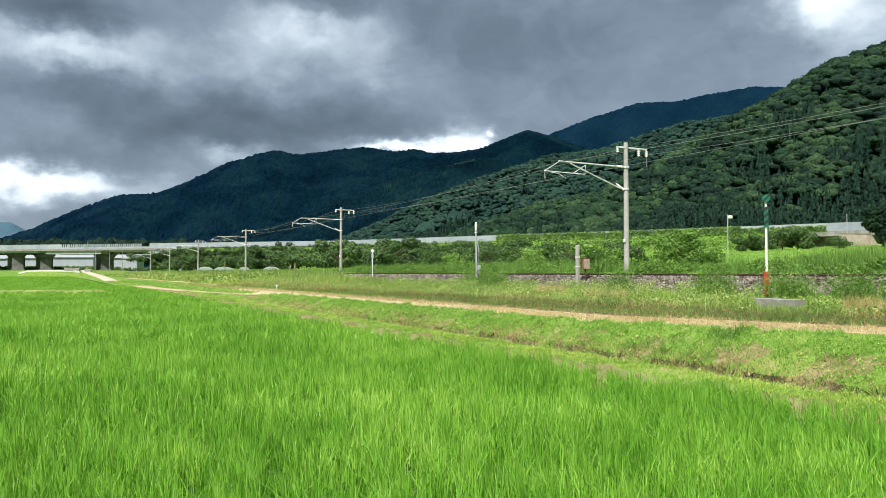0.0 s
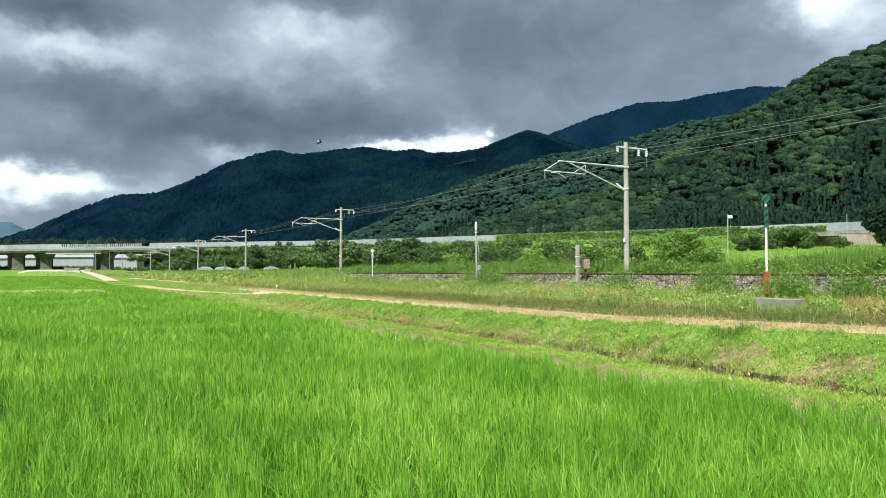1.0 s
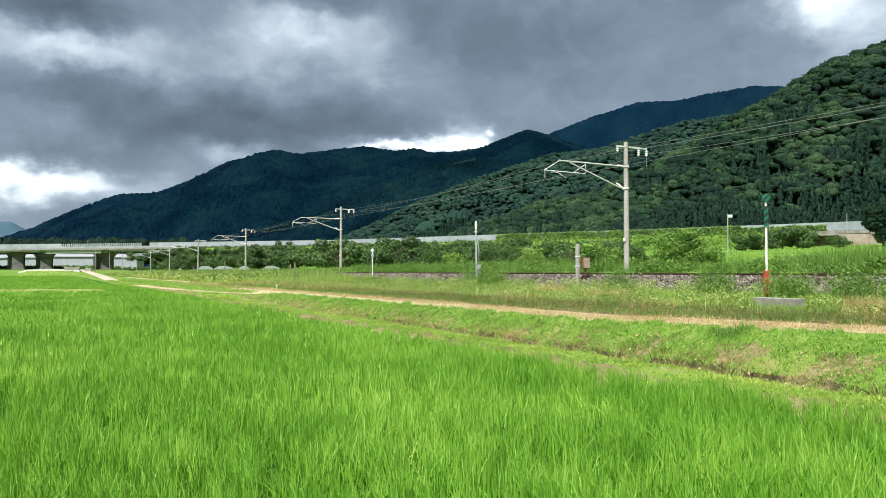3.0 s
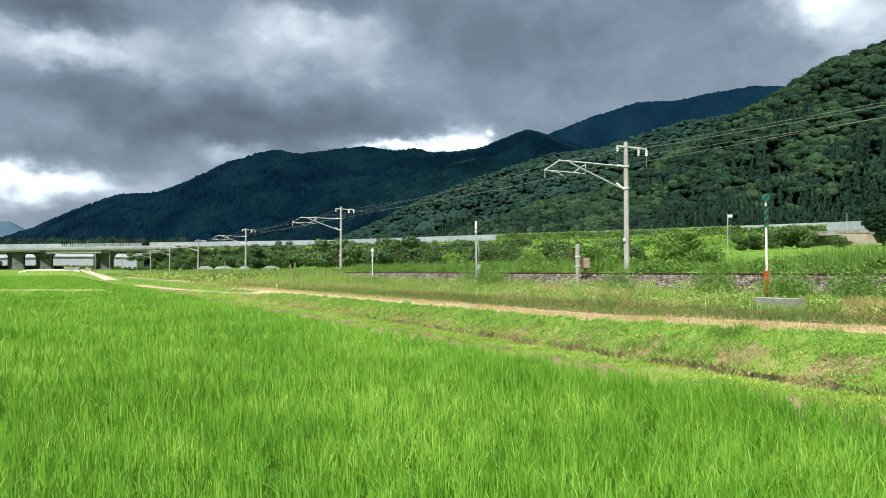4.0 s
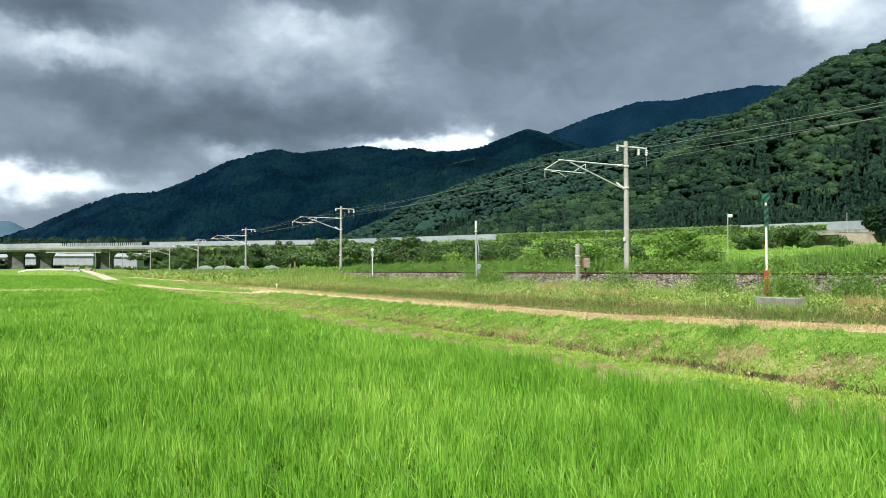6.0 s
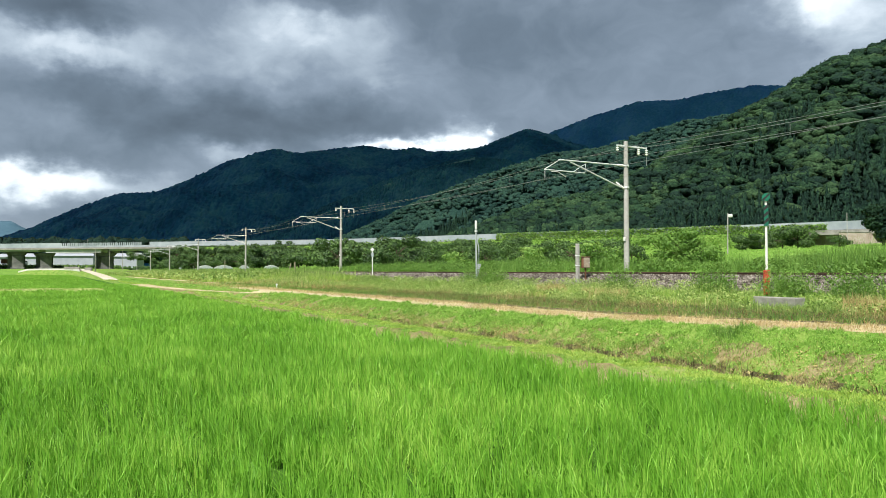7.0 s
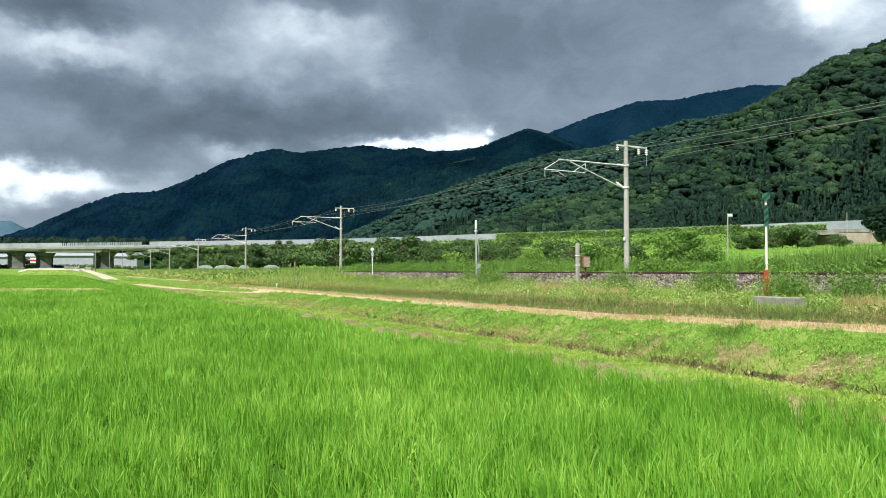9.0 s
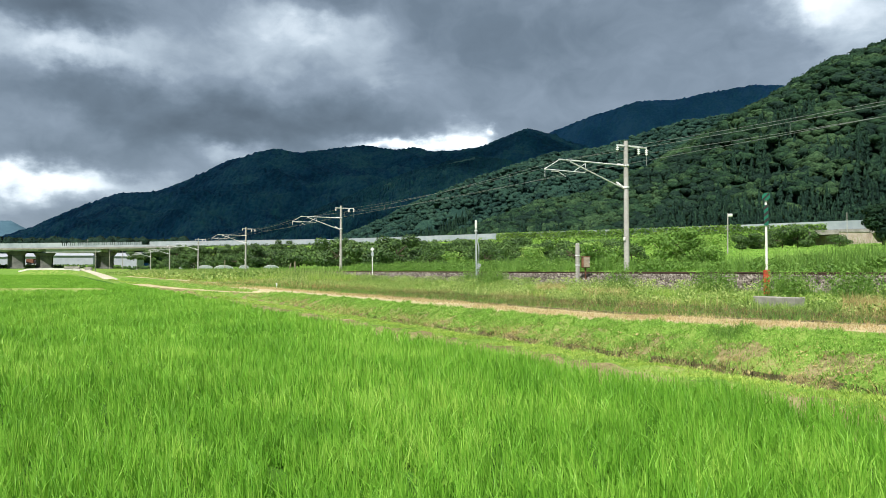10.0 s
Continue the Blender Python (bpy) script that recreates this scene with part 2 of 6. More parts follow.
M_GREEN = mat("green_paint", [(0.2, (0.0, 0.10, 0.062)), (0.8, (0.006, 0.15, 0.09))], 3.0, 0.5)
M_BLACK = mat("black_paint", [(0.2, (0.012, 0.012, 0.013)), (0.8, (0.03, 0.03, 0.03))], 3.0, 0.5)
M_RED = mat("red_paint", [(0.2, (0.330, 0.046, 0.026)), (0.8, (0.450, 0.087, 0.052))], 6.0, 0.7, 0.3, 50)
M_SCARLET = mat("red_vehicle_paint", [(0.2, (0.52, 0.03, 0.03)), (0.8, (0.62, 0.05, 0.045))], 2.0, 0.35, coat=0.4)
M_RUST = mat("rusty_box", [(0.2, (0.10, 0.045, 0.03)), (0.6, (0.20, 0.10, 0.065)), (0.9, (0.30, 0.19, 0.12))], 5.0, 0.8, 0.3, 60)
M_PANEL = mat("noise_panel", [(0.2, (0.215, 0.258, 0.290)), (0.5, (0.284, 0.331, 0.361)), (0.8, (0.361, 0.404, 0.440))], 0.08, 0.4, island=0.3)
M_FILM = mat("tunnel_film", [(0.2, (0.27, 0.31, 0.33)), (0.8, (0.42, 0.46, 0.48))], 0.6, 0.35, 0.2, 6)
M_SHEET = mat("pale_sheeting", [(0.2, (0.281, 0.306, 0.369)), (0.8, (0.365, 0.391, 0.459))], 0.4, 0.45, 0.1, 3)
M_PLASTER = mat("pale_wall", [(0.2, (0.50, 0.50, 0.47)), (0.8, (0.62, 0.62, 0.58))], 0.5, 0.9)
M_ASPHALT = mat("asphalt", [(0.2, (0.04, 0.04, 0.042)), (0.8, (0.07, 0.07, 0.07))], 1.0, 0.9)
M_WOOD = mat("weathered_wood", [(0.2, (0.20, 0.17, 0.13)), (0.8, (0.36, 0.31, 0.24))], 4.0, 0.9, 0.4, 50)
M_CLOUD = mat("cloud", [(0.2, (0.75, 0.76, 0.78)), (0.8, (0.85, 0.86, 0.88))], 0.002, 1.0)
M_WING = mat("insect_wing", [(0.2, (0.20, 0.18, 0.13)), (0.8, (0.30, 0.27, 0.2))], 50.0, 0.3)
M_DARK = mat("insect_body", [(0.2, (0.02, 0.018, 0.012)), (0.8, (0.05, 0.04, 0.02))], 50.0, 0.5)


# ---- builders ----
def mesh_of(name, verts, faces, material, smooth=False):
    """Mesh from arrays: verts (n, 3), faces (m, 3 or 4), all of one size."""
    verts, faces = np.asarray(verts, np.float32), np.asarray(faces, np.int32)
    me = bpy.data.meshes.new(name)
    k = faces.shape[1]
    me.vertices.add(len(verts))
    me.vertices.foreach_set("co", verts.ravel())
    me.loops.add(faces.size)
    me.loops.foreach_set("vertex_index", faces.ravel())
    me.polygons.add(len(faces))
    me.polygons.foreach_set("loop_start", np.arange(0, faces.size, k, dtype=np.int32))
    me.polygons.foreach_set("use_smooth", np.full(len(faces), smooth))
    me.materials.append(material)
    me.update(calc_edges=True)
    return me


def part(name, bm, material, parent, label=""):
    """Links a bmesh as one mesh object under a thing or a part."""
    me = bpy.data.meshes.new(name)
    bm.to_mesh(me)
    bm.free()
    me.materials.append(material)
    ob = new(name, me)
    if parent:
        ob.parent = parent
    return tagged(ob, label)


def thing(name, x, y, z, label, category, group="", rz=0.0):
    ob = new(name)
    ob.matrix_basis = pose(x, y, z, 0, 0, rz)
    return tagged(ob, label, category, group)


def bm_box(sx_, sy_, sz_, c=(0, 0, 0), bevel=0.01, bm=None, turn=None):
    bm = bm or bmesh.new()
    got = bmesh.ops.create_cube(bm, size=1.0)["verts"]
    bmesh.ops.scale(bm, vec=(sx_, sy_, sz_), verts=got)
    if bevel:
        edges = list({e for v in got for e in v.link_edges})
        got = bmesh.ops.bevel(bm, geom=edges, offset=min(bevel, 0.4 * min(sx_, sy_, sz_)), segments=1, affect="EDGES")["verts"]
    if turn:
        bmesh.ops.transform(bm, matrix=turn, verts=got)
    bmesh.ops.translate(bm, vec=c, verts=got)
    return bm


def bm_rod(a, b, r0, r1=None, seg=10, bm=None):
    """A round bar from a to b."""
    bm = bm or bmesh.new()
    a, b = Vector(a), Vector(b)
    got = bmesh.ops.create_cone(bm, cap_ends=True, segments=seg, radius1=r0, radius2=r0 if r1 is None else r1, depth=(b - a).length)["verts"]
    bmesh.ops.transform(bm, matrix=Matrix.Translation((a + b) / 2) @ (b - a).to_track_quat("Z", "Y").to_matrix().to_4x4(), verts=got)
    return bm


def bm_sweep(path, r, seg=5, bm=None):
    """A thin tube along a path of points."""
    bm = bm or bmesh.new()
    rings = []
    for i, p in enumerate(path):
        p = Vector(p)
        d = (Vector(path[min(i + 1, len(path) - 1)]) - Vector(path[max(i - 1, 0)])).normalized()
        m = Matrix.Translation(p) @ d.to_track_quat("Z", "Y").to_matrix().to_4x4()
        rings.append([bm.verts.new(m @ Vector((r * math.cos(2 * math.pi * k / seg), r * math.sin(2 * math.pi * k / seg), 0))) for k in range(seg)])
    for ra, rb in zip(rings, rings[1:]):
        for k in range(seg):
            bm.faces.new((ra[k], ra[(k + 1) % seg], rb[(k + 1) % seg], rb[k]))
    return bm


def lerp_list(x, table):
    return np.interp(x, [p[0] for p in table], [p[1] for p in table])


def wob(x, y, s, seed=0.0):
    """Cheap smooth wobble in about -1..1 on arrays."""
    return (np.sin(x * s * 1.7 + seed * 3.1 + 1.3 * np.sin(y * s * 1.1 + seed)) + np.sin(y * s * 1.9 - seed * 1.7 + 1.2 * np.sin(x * s * 0.8 + 2 * seed))
            + 0.5 * np.sin((x + y) * s * 3.7 + seed * 5.0) + 0.5 * np.sin((x - y) * s * 4.3 - seed * 2.0)) / 3.0


rng = np.random.default_rng(7)
PATH_Z = [(-30, 0.92), (2, 0.86), (5.7, 0.80), (12.5, 0.64), (36.5, 0.59), (150, 0.50), (240, 0.6)]
PROFILE = [(26.8, 1.32), (28.0, 1.45), (30, 1.75), (165, 7.8), (400, 8.0), (4500, 8.0)]


def ground_z(u, v):
    """Height of the land."""
    u, v = np.asarray(u, float), np.asarray(v, float)
    pz = lerp_list(v, PATH_Z)
    xs = [5.55, 5.75, 6.1, 7.78, 7.93, 8.18, 8.36, 9.3, 9.6, 10.9, 13.0, 18.0, 20.8, 26.8]
    hs = [0 * pz, 0.12 + 0 * pz, 0.26 + 0 * pz, 0.24 + 0 * pz, 0.04 + 0 * pz, 0.05 + 0 * pz, 0.25 + 0 * pz, pz - 0.06, pz, pz + 0.02, 0.5 * pz + 0.26, 0.63 + 0 * pz, 0.86 + 0 * pz, 1.32 + 0 * pz]
    z = np.zeros(np.broadcast(u, v).shape)
    for (a, ha), (b, hb) in zip(zip(xs, hs), zip(xs[1:], hs[1:])):
        k = (u >= a) & (u < b)
        f = (u - a) / (b - a)
        z = np.where(k, ha + (hb - ha) * f, z)
    far = lerp_list(u, PROFILE)
    z = np.where(u >= 26.8, far, z)
    depth = u * SA + v * CA
    rise = 2.6 * np.clip((depth - 195) / 130, 0, 1)
    z = np.where(u < 26.8, np.maximum(z, rise), z)
    lumps = 0.045 * wob(u, v, 7.0, 5.0) + 0.025 * wob(u, v, 13.0, 7.0)
    z = z + np.where((u > 8.4) & (u < 9.5) & (v < 40), lumps, 0.0)
    bumps = 0.035 * wob(u, v, 2.2) + 0.025 * wob(u, v, 5.1, 2.0)
    z = z + np.where((u > 5.3) & (u < 9.5), bumps * np.where((u > 7.6) & (u < 8.5), 0.5, 1.6), np.where(u > 10.8, bumps, 0.0))
    # low causeway under the bend of the dirt track
    w = np.clip((0.95 + 0.012 * (v - 34) - np.abs(u - bend_line(v))) / 0.6, 0, 1) * np.clip((v - 34) / 5, 0, 1) * np.clip((78 - v) / 12, 0, 1)
    return z + w * np.maximum(0.0, 0.46 - z)


def worn(u, v):
    """Patches of bare tan earth beside the far part of the dirt track."""
    return wob(u, v, 0.11, 24.0) > np.where(v > 78, -0.30, 0.05)


def bend_line(v):
    """Centre of the dirt track, which bends towards the paddy in the distance."""
    return np.interp(v, [34, 38, 43, 49, 57, 72], [10.0, 9.1, 7.8, 7.0, 6.4, 6.2])


def on_bend(u, v):
    return (v > 34) & (v < 72) & (np.abs(u - bend_line(v)) < 0.30 + 0.012 * (v - 34))


# ---- large structure ----
def make_ground():
    us = np.unique(np.concatenate([[-4500, -2500, -1200, -600, -300, -150, -80, -40, -20, -10, -5, 0, 3], np.arange(5.0, 11.4, 0.12), np.arange(11.4, 30.1, 0.5),
                                   np.arange(31, 125, 3.0), [140, 170, 220, 300, 450, 700, 1200, 2500, 4500]]))
    vs = np.unique(np.concatenate([[-4500, -1500, -500, -150, -60, -30, -15, -8], np.arange(-4, 40, 0.16), np.arange(40, 74, 0.25), np.arange(74, 90, 0.5), np.arange(90, 300, 3.0),
                                   [320, 360, 420, 500, 700, 1000, 1600, 2600, 4500]]))
    U, V = np.meshgrid(us, vs, indexing="ij")
    Z = ground_z(U, V)
    verts = np.stack([U, V, Z], -1).reshape(-1, 3)
    i = np.arange(len(us) * len(vs)).reshape(len(us), len(vs))
    faces = np.stack([i[:-1, :-1], i[1:, :-1], i[1:, 1:], i[:-1, 1:]], -1).reshape(-1, 4)
    me = mesh_of("ground", verts, faces, M_TURF, True)
    for m in (M_SOIL, M_PATH, M_MEADOW, M_MUD, M_EARTH):
        me.materials.append(m)
    uc = ((us[:-1] + us[1:]) / 2)[:, None] + 0 * vs[None, :-1]
    vc = ((vs[:-1] + vs[1:]) / 2)[None, :] + 0 * us[:-1, None]
    edge = 0.10 * wob(uc, vc, 1.3, 4.0)
    idx = np.zeros(uc.shape, np.int32)
    idx[uc < 5.6] = 1
    wet = 0.13 + 0.10 * wob(uc * 0, vc, 1.6, 14.0)
    idx[(uc > 8.22 - wet) & (uc < 8.24 + 0.6 * wet) & (vc < 17)] = 4
    idx[(uc > 5.6) & (uc < 6.95 + 1.6 * edge) & (vc < 60) & (wob(uc, vc, 1.0, 36.0) < 0.35)] = 5
    idx[(uc > 8.3) & (uc < 9.0) & (vc < 45) & (wob(uc, vc, 1.9, 38.0) > 0.3)] = 5
    idx[(uc > 9.48 + edge) & (uc < 10.75 + edge) & (vc < 46)] = 2
    idx[(uc > 10.8 + edge) & (uc < 15.8 + 3 * edge) & (vc < 30)] = 4
    idx[(uc > 11.2) & (uc < 17) & (vc > 60) & (vc < 150) & (worn(uc, vc))] = 2
    idx[on_bend(uc, vc)] = 2
    idx[uc > 28] = 3
    idx[(uc < 5.6) & (vc > 205)] = 3
    me.polygons.foreach_set("material_index", idx.ravel())
    return tagged(new("ground", me), "grassy farm land with a dirt track and a ditch beside the paddy", "ground", kind="structure")


make_ground()


def make_blades(name, px, py, pz, h, w, material, lean=0.35, wind=(0.0, 0.0), bend=0.5, segs=3, parent=None, dirs=None):
    """Grass blades, one strip each, at the given roots; arrays h and w give length and width."""
    n = len(px)
    th = rng.uniform(0, 2 * math.pi, n)
    ln = np.abs(rng.normal(0, lean, n))
    dx, dy = np.cos(th) * ln + wind[0], np.sin(th) * ln + wind[1]
    if dirs is not None:
        dx, dy = dx + dirs[0], dy + dirs[1]
    fa = rng.uniform(0, 2 * math.pi, n)
    wx, wy = np.cos(fa) * w / 2, np.sin(fa) * w / 2
    rows = []
    for k in range(segs + 1):
        s = k / segs
        o = (s ** (1.0 + bend)) * h
        up = h * (s - 0.30 * bend * s * s * np.minimum(1.0, np.hypot(dx, dy) * 1.6))
        cx, cy, cz = px + dx * o, py + dy * o, pz + up
        t = 1.0 if k == 0 else (1.0 - s) ** 0.7
        if k < segs:
            rows += [np.stack([cx - wx * t, cy - wy * t, cz], -1), np.stack([cx + wx * t, cy + wy * t, cz], -1)]
        else:
            rows += [np.stack([cx, cy, cz], -1)]
    verts = np.stack(rows, 1).reshape(-1, 3)
    nv = 2 * segs + 1
    base = (np.arange(n) * nv)[:, None]
    tri = []
    for k in range(segs - 1):
        a = 2 * k
        tri += [[a, a + 1, a + 3], [a, a + 3, a + 2]]
    a = 2 * (segs - 1)
    tri += [[a, a + 1, a + 2]]
    faces = (base[:, None, :] + np.array(tri)[None, :, :]).reshape(-1, 3)
    ob = new(name, mesh_of(name, verts, faces, material))
    if parent:
        ob.parent = parent
    return ob


def in_view(u, v, margin=0.06, near=1.5, far=900.0):
    depth, side = u * SA + v * CA, u * CA - v * SA
    return (depth > near) & (depth < far) & (np.abs(side) < (0.602 + margin) * depth + 0.6)


def scatter(u0, u1, v0, v1, density):
    n = int((u1 - u0) * (v1 - v0) * density)
    u, v = rng.uniform(u0, u1, n), rng.uniform(v0, v1, n)
    k = in_view(u, v)
    return u[k], v[k]


# ---- the paddy ----
RICE_EDGE = 5.5
WIND = (-0.05, 0.04)
paddy = None
patches = []


def rice_hills(v_lo, v_hi, d_lo, d_hi, su, sv, edge, loose=0.2):
    """Places of rice hills, planted in rows, between two distances from the camera."""
    us, vs = np.arange(-260, edge, su), np.arange(v_lo, v_hi, sv)
    us = us[us > -d_hi * 1.0 - 3]
    U, V = np.meshgrid(us, vs)
    U, V = U.ravel(), V.ravel()
    U = U + rng.normal(0, su * loose, len(U))
    V = V + rng.normal(0, sv * loose, len(V))
    depth = U * SA + V * CA
    k = in_view(U, V) & (depth >= d_lo) & (depth < d_hi) & (U < edge + 0.08 * wob(U, V, 2.0, 1.0))
    k &= U < edge - 0.02 * np.clip(V - 40, 0, 40)
    side = U * CA - V * SA
    gap = np.abs(depth - (46.8 + 0.235 * side)) < 0.45
    return U[k & ~gap], V[k & ~gap]


def rice_blades(name, U, V, count, h, width, segs, parent, cu=0.0, cv=0.0):
    """Leaves of rice plants: they leave the stalks at knee height and arch outward."""
    n = len(U) * count
    u, v = np.repeat(U, count), np.repeat(V, count)
    tall = 1 + 0.06 * wob(u + cu, v + cv, 0.9, 3.0) + 0.05 * wob(u + cu, v + cv, 0.25, 6.0)
    hollow = 0.12 * np.clip(wob(u + cu, v + cv, 1.1, 17.0) - 0.45, 0, 1)
    length = rng.uniform(0.13, 0.27, n)
    root = np.maximum(0.04, h * tall * (1.04 - 0.34 * rng.uniform(0, 1, n) ** 1.7) - hollow - length * 0.93)
    r = np.sqrt(rng.uniform(0, 1, n)) * 0.085
    a = rng.uniform(0, 2 * math.pi, n)
    return make_blades(name, u + r * np.cos(a), v + r * np.sin(a), root, length, width * rng.uniform(0.7, 1.25, n), M_RICE, 0.38 if width < 0.012 else 0.7 if width < 0.02 else 1.1, WIND, 0.75, segs, parent)


def make_paddy():
    global paddy
    # Filler sheet below the leaf tips: hides soil, coloured like shaded gaps.
    us = np.concatenate([[-260, -120, -60, -30, -15, -8], np.arange(-5, RICE_EDGE - 0.05, 0.4)])
    vs = np.concatenate([np.arange(-9, 40, 0.6), np.arange(40, 212, 4.0)])
    U, V = np.meshgrid(us, vs, indexing="ij")
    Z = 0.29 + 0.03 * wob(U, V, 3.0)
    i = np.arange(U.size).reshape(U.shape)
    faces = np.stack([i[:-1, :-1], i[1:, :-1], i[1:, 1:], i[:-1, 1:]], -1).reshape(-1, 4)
    paddy = new("rice_paddy", mesh_of("rice_paddy", np.stack([U, V, Z], -1).reshape(-1, 3), faces, M_GAP_SHADE, True))
    tagged(paddy, "flooded paddy of dense bright green young rice plants", "rice paddy", kind="stuff")
    # near plants stand in patches that sway apart from one another
    U, V = rice_hills(-3, 20, 1.7, 11.0, 0.26, 0.15, RICE_EDGE)
    cell = 1.5
    ju, jv = U + rng.normal(0, 0.28, len(U)), V + rng.normal(0, 0.28, len(U))
    key = np.floor(ju / cell).astype(int) * 1000 + np.floor(jv / cell).astype(int)
    for kk in np.unique(key):
        k = key == kk
        if k.sum() < 6:
            continue
        cu, cv = float(U[k].mean()), float(V[k].mean())
        near = cu * SA + cv * CA < 6.0
        ob = rice_blades("rice_patch", U[k] - cu, V[k] - cv, 90 if near else 58, 0.60, 0.0082 if near else 0.0105, 3 if near else 2, paddy, cu, cv)
        ob.matrix_basis = pose(cu, cv, 0)
        tagged(ob, kind="stuff")
        patches.append((ob, cu, cv))
    U, V = rice_hills(-6, 45, 11.0, 26.0, 0.30, 0.18, RICE_EDGE)
    cell = 3.5
    ju, jv = U + rng.normal(0, 0.5, len(U)), V + rng.normal(0, 0.5, len(U))
    key = np.floor(ju / cell).astype(int) * 1000 + np.floor(jv / cell).astype(int)
    for kk in np.unique(key):
        k = key == kk
        if k.sum() < 6:
            continue
        cu, cv = float(U[k].mean()), float(V[k].mean())
        ob = rice_blades("rice_patch", U[k] - cu, V[k] - cv, 30, 0.59, 0.0165, 2, paddy, cu, cv)
        ob.matrix_basis = pose(cu, cv, 0)
        tagged(ob, kind="stuff")
        patches.append((ob, cu, cv))
    # plants beside and behind the camera
    U, V = np.meshgrid(np.arange(-8, RICE_EDGE, 0.26), np.arange(-8, 9, 0.15))
    U, V = U.ravel() + rng.normal(0, 0.04, U.size), V.ravel() + rng.normal(0, 0.03, U.size)
    k = (np.hypot(U, V) > 0.6) & (np.hypot(U, V) < 9) & ~(in_view(U, V) & (U * SA + V * CA >= 1.7))
    tagged(rice_blades("rice_near", U[k], V[k], 8, 0.58, 0.016, 2, paddy), kind="stuff")
    U, V = rice_hills(0, 80, 26.0, 60.0, 0.42, 0.36, RICE_EDGE, 0.5)
    tagged(rice_blades("rice_far", U, V, 32, 0.60, 0.026, 2, paddy), kind="stuff")
    U, V = rice_hills(40, 215, 60.0, 200.0, 0.75, 0.75, RICE_EDGE - 1.0, 0.6)
    tagged(rice_blades("rice_far", U, V, 26, 0.60, 0.06, 2, paddy), kind="stuff")


make_paddy()


# ---- the railway ----
TRACK_U, RAIL_Z = 24.0, 1.50


def make_railway():
    vs = np.concatenate([np.arange(-40, 60, 0.5), np.arange(60, 330, 3.0)])
    prof = [(20.9, 0.80), (21.3, 0.96), (21.9, 1.20), (22.35, 1.40), (25.7, 1.40), (26.3, 1.15), (27.0, 1.0)]
    us = np.interp(np.linspace(0, 1, 26), np.linspace(0, 1, len(prof)), [p[0] for p in prof])
    U, V = np.meshgrid(us, vs, indexing="ij")
    Z = lerp_list(U, prof) + 0.03 * wob(U, V, 4.0)
    i = np.arange(U.size).reshape(U.shape)
    faces = np.stack([i[:-1, :-1], i[1:, :-1], i[1:, 1:], i[:-1, 1:]], -1).reshape(-1, 4)
    bed = new("ballast_bed", mesh_of("ballast_bed", np.stack([U, V, Z], -1).reshape(-1, 3), faces, M_BALLAST, True))
    tagged(bed, "bed of grey crushed stone under the railway line", "track bed", kind="structure")
    # loose stones on the near shoulder and the crown
    n = 21000
    v = 2 + 90 * rng.uniform(0, 1, n) ** 1.6
    u = rng.uniform(21.2, 26.0, n) * 1.0
    u = np.where(rng.uniform(0, 1, n) < 0.7, 21.2 + 1.3 * rng.uniform(0, 1, n), u)
    z = lerp_list(u, prof) + 0.015
    size = rng.uniform(0.025, 0.065, n)
    octa = np.array([[1, 0, 0], [-1, 0, 0], [0, 1, 0], [0, -1, 0], [0, 0, 1], [0, 0, -1]], float)
    tri = np.array([[0, 2, 4], [2, 1, 4], [1, 3, 4], [3, 0, 4], [2, 0, 5], [1, 2, 5], [3, 1, 5], [0, 3, 5]])
    vv = octa[None] * size[:, None, None] * rng.uniform(0.6, 1.3, (n, 6, 1)) + rng.normal(0, 0.008, (n, 6, 3))
    vv += np.stack([u, v, z], -1)[:, None]
    ff = (np.arange(n) * 6)[:, None, None] + tri[None]
    tagged(new("ballast_stones", mesh_of("ballast_stones", vv.reshape(-1, 3), ff.reshape(-1, 3), M_BALLAST)), "loose grey and brown ballast stones", "gravel", kind="stuff")
    line = new("railway_track")
    line.matrix_basis = pose(TRACK_U, 0, 1.33)
    tagged(line, "single rusty railway track on concrete sleepers", "railway track", kind="structure")
    shape = [(-0.065, 0), (0.065, 0), (0.065, 0.015), (0.012, 0.035), (0.012, 0.12), (0.034, 0.13), (0.034, 0.165), (-0.034, 0.165), (-0.034, 0.13), (-0.012, 0.12), (-0.012, 0.035), (-0.065, 0.015)]
    for s in (-1, 1):
        bm = bmesh.new()
        a = [bm.verts.new((s * 0.5675 + x, -40, 0.04 + z)) for x, z in shape]
        b = [bm.verts.new((s * 0.5675 + x, 330, 0.04 + z)) for x, z in shape]
        for k in range(len(shape)):
            bm.faces.new((a[k], a[(k + 1) % len(shape)], b[(k + 1) % len(shape)], b[k]))
        part("rail", bm, M_RAIL, line, "brown rusted steel rail")
    first = part("sleeper", bm_box(2.0, 0.24, 0.16, (0, 0, -0.035), 0.03), M_CONC, line)
    first.location.y = 0.0
    for k in range(1, 150):
        o = new("sleeper", first.data)
        o.parent = line
        o.location.y = 0.62 * k
    # concrete edging at the foot of the ballast
    kerb = thing("track_edging", 21.0, 33.5, 0.82, "pale concrete edging strip at the foot of the ballast", "edging")
    part("strip", bm_box(0.16, 7.5, 0.20, (0, 0, 0.06), 0.02), M_CONC, kerb)


make_railway()

POLE_U, POLE_V, SPAN = 28.8, 32.3, 47.5
CONTACT, MESSENGER, FEED = EYE + 5.07, EYE + 5.95, EYE + 7.05


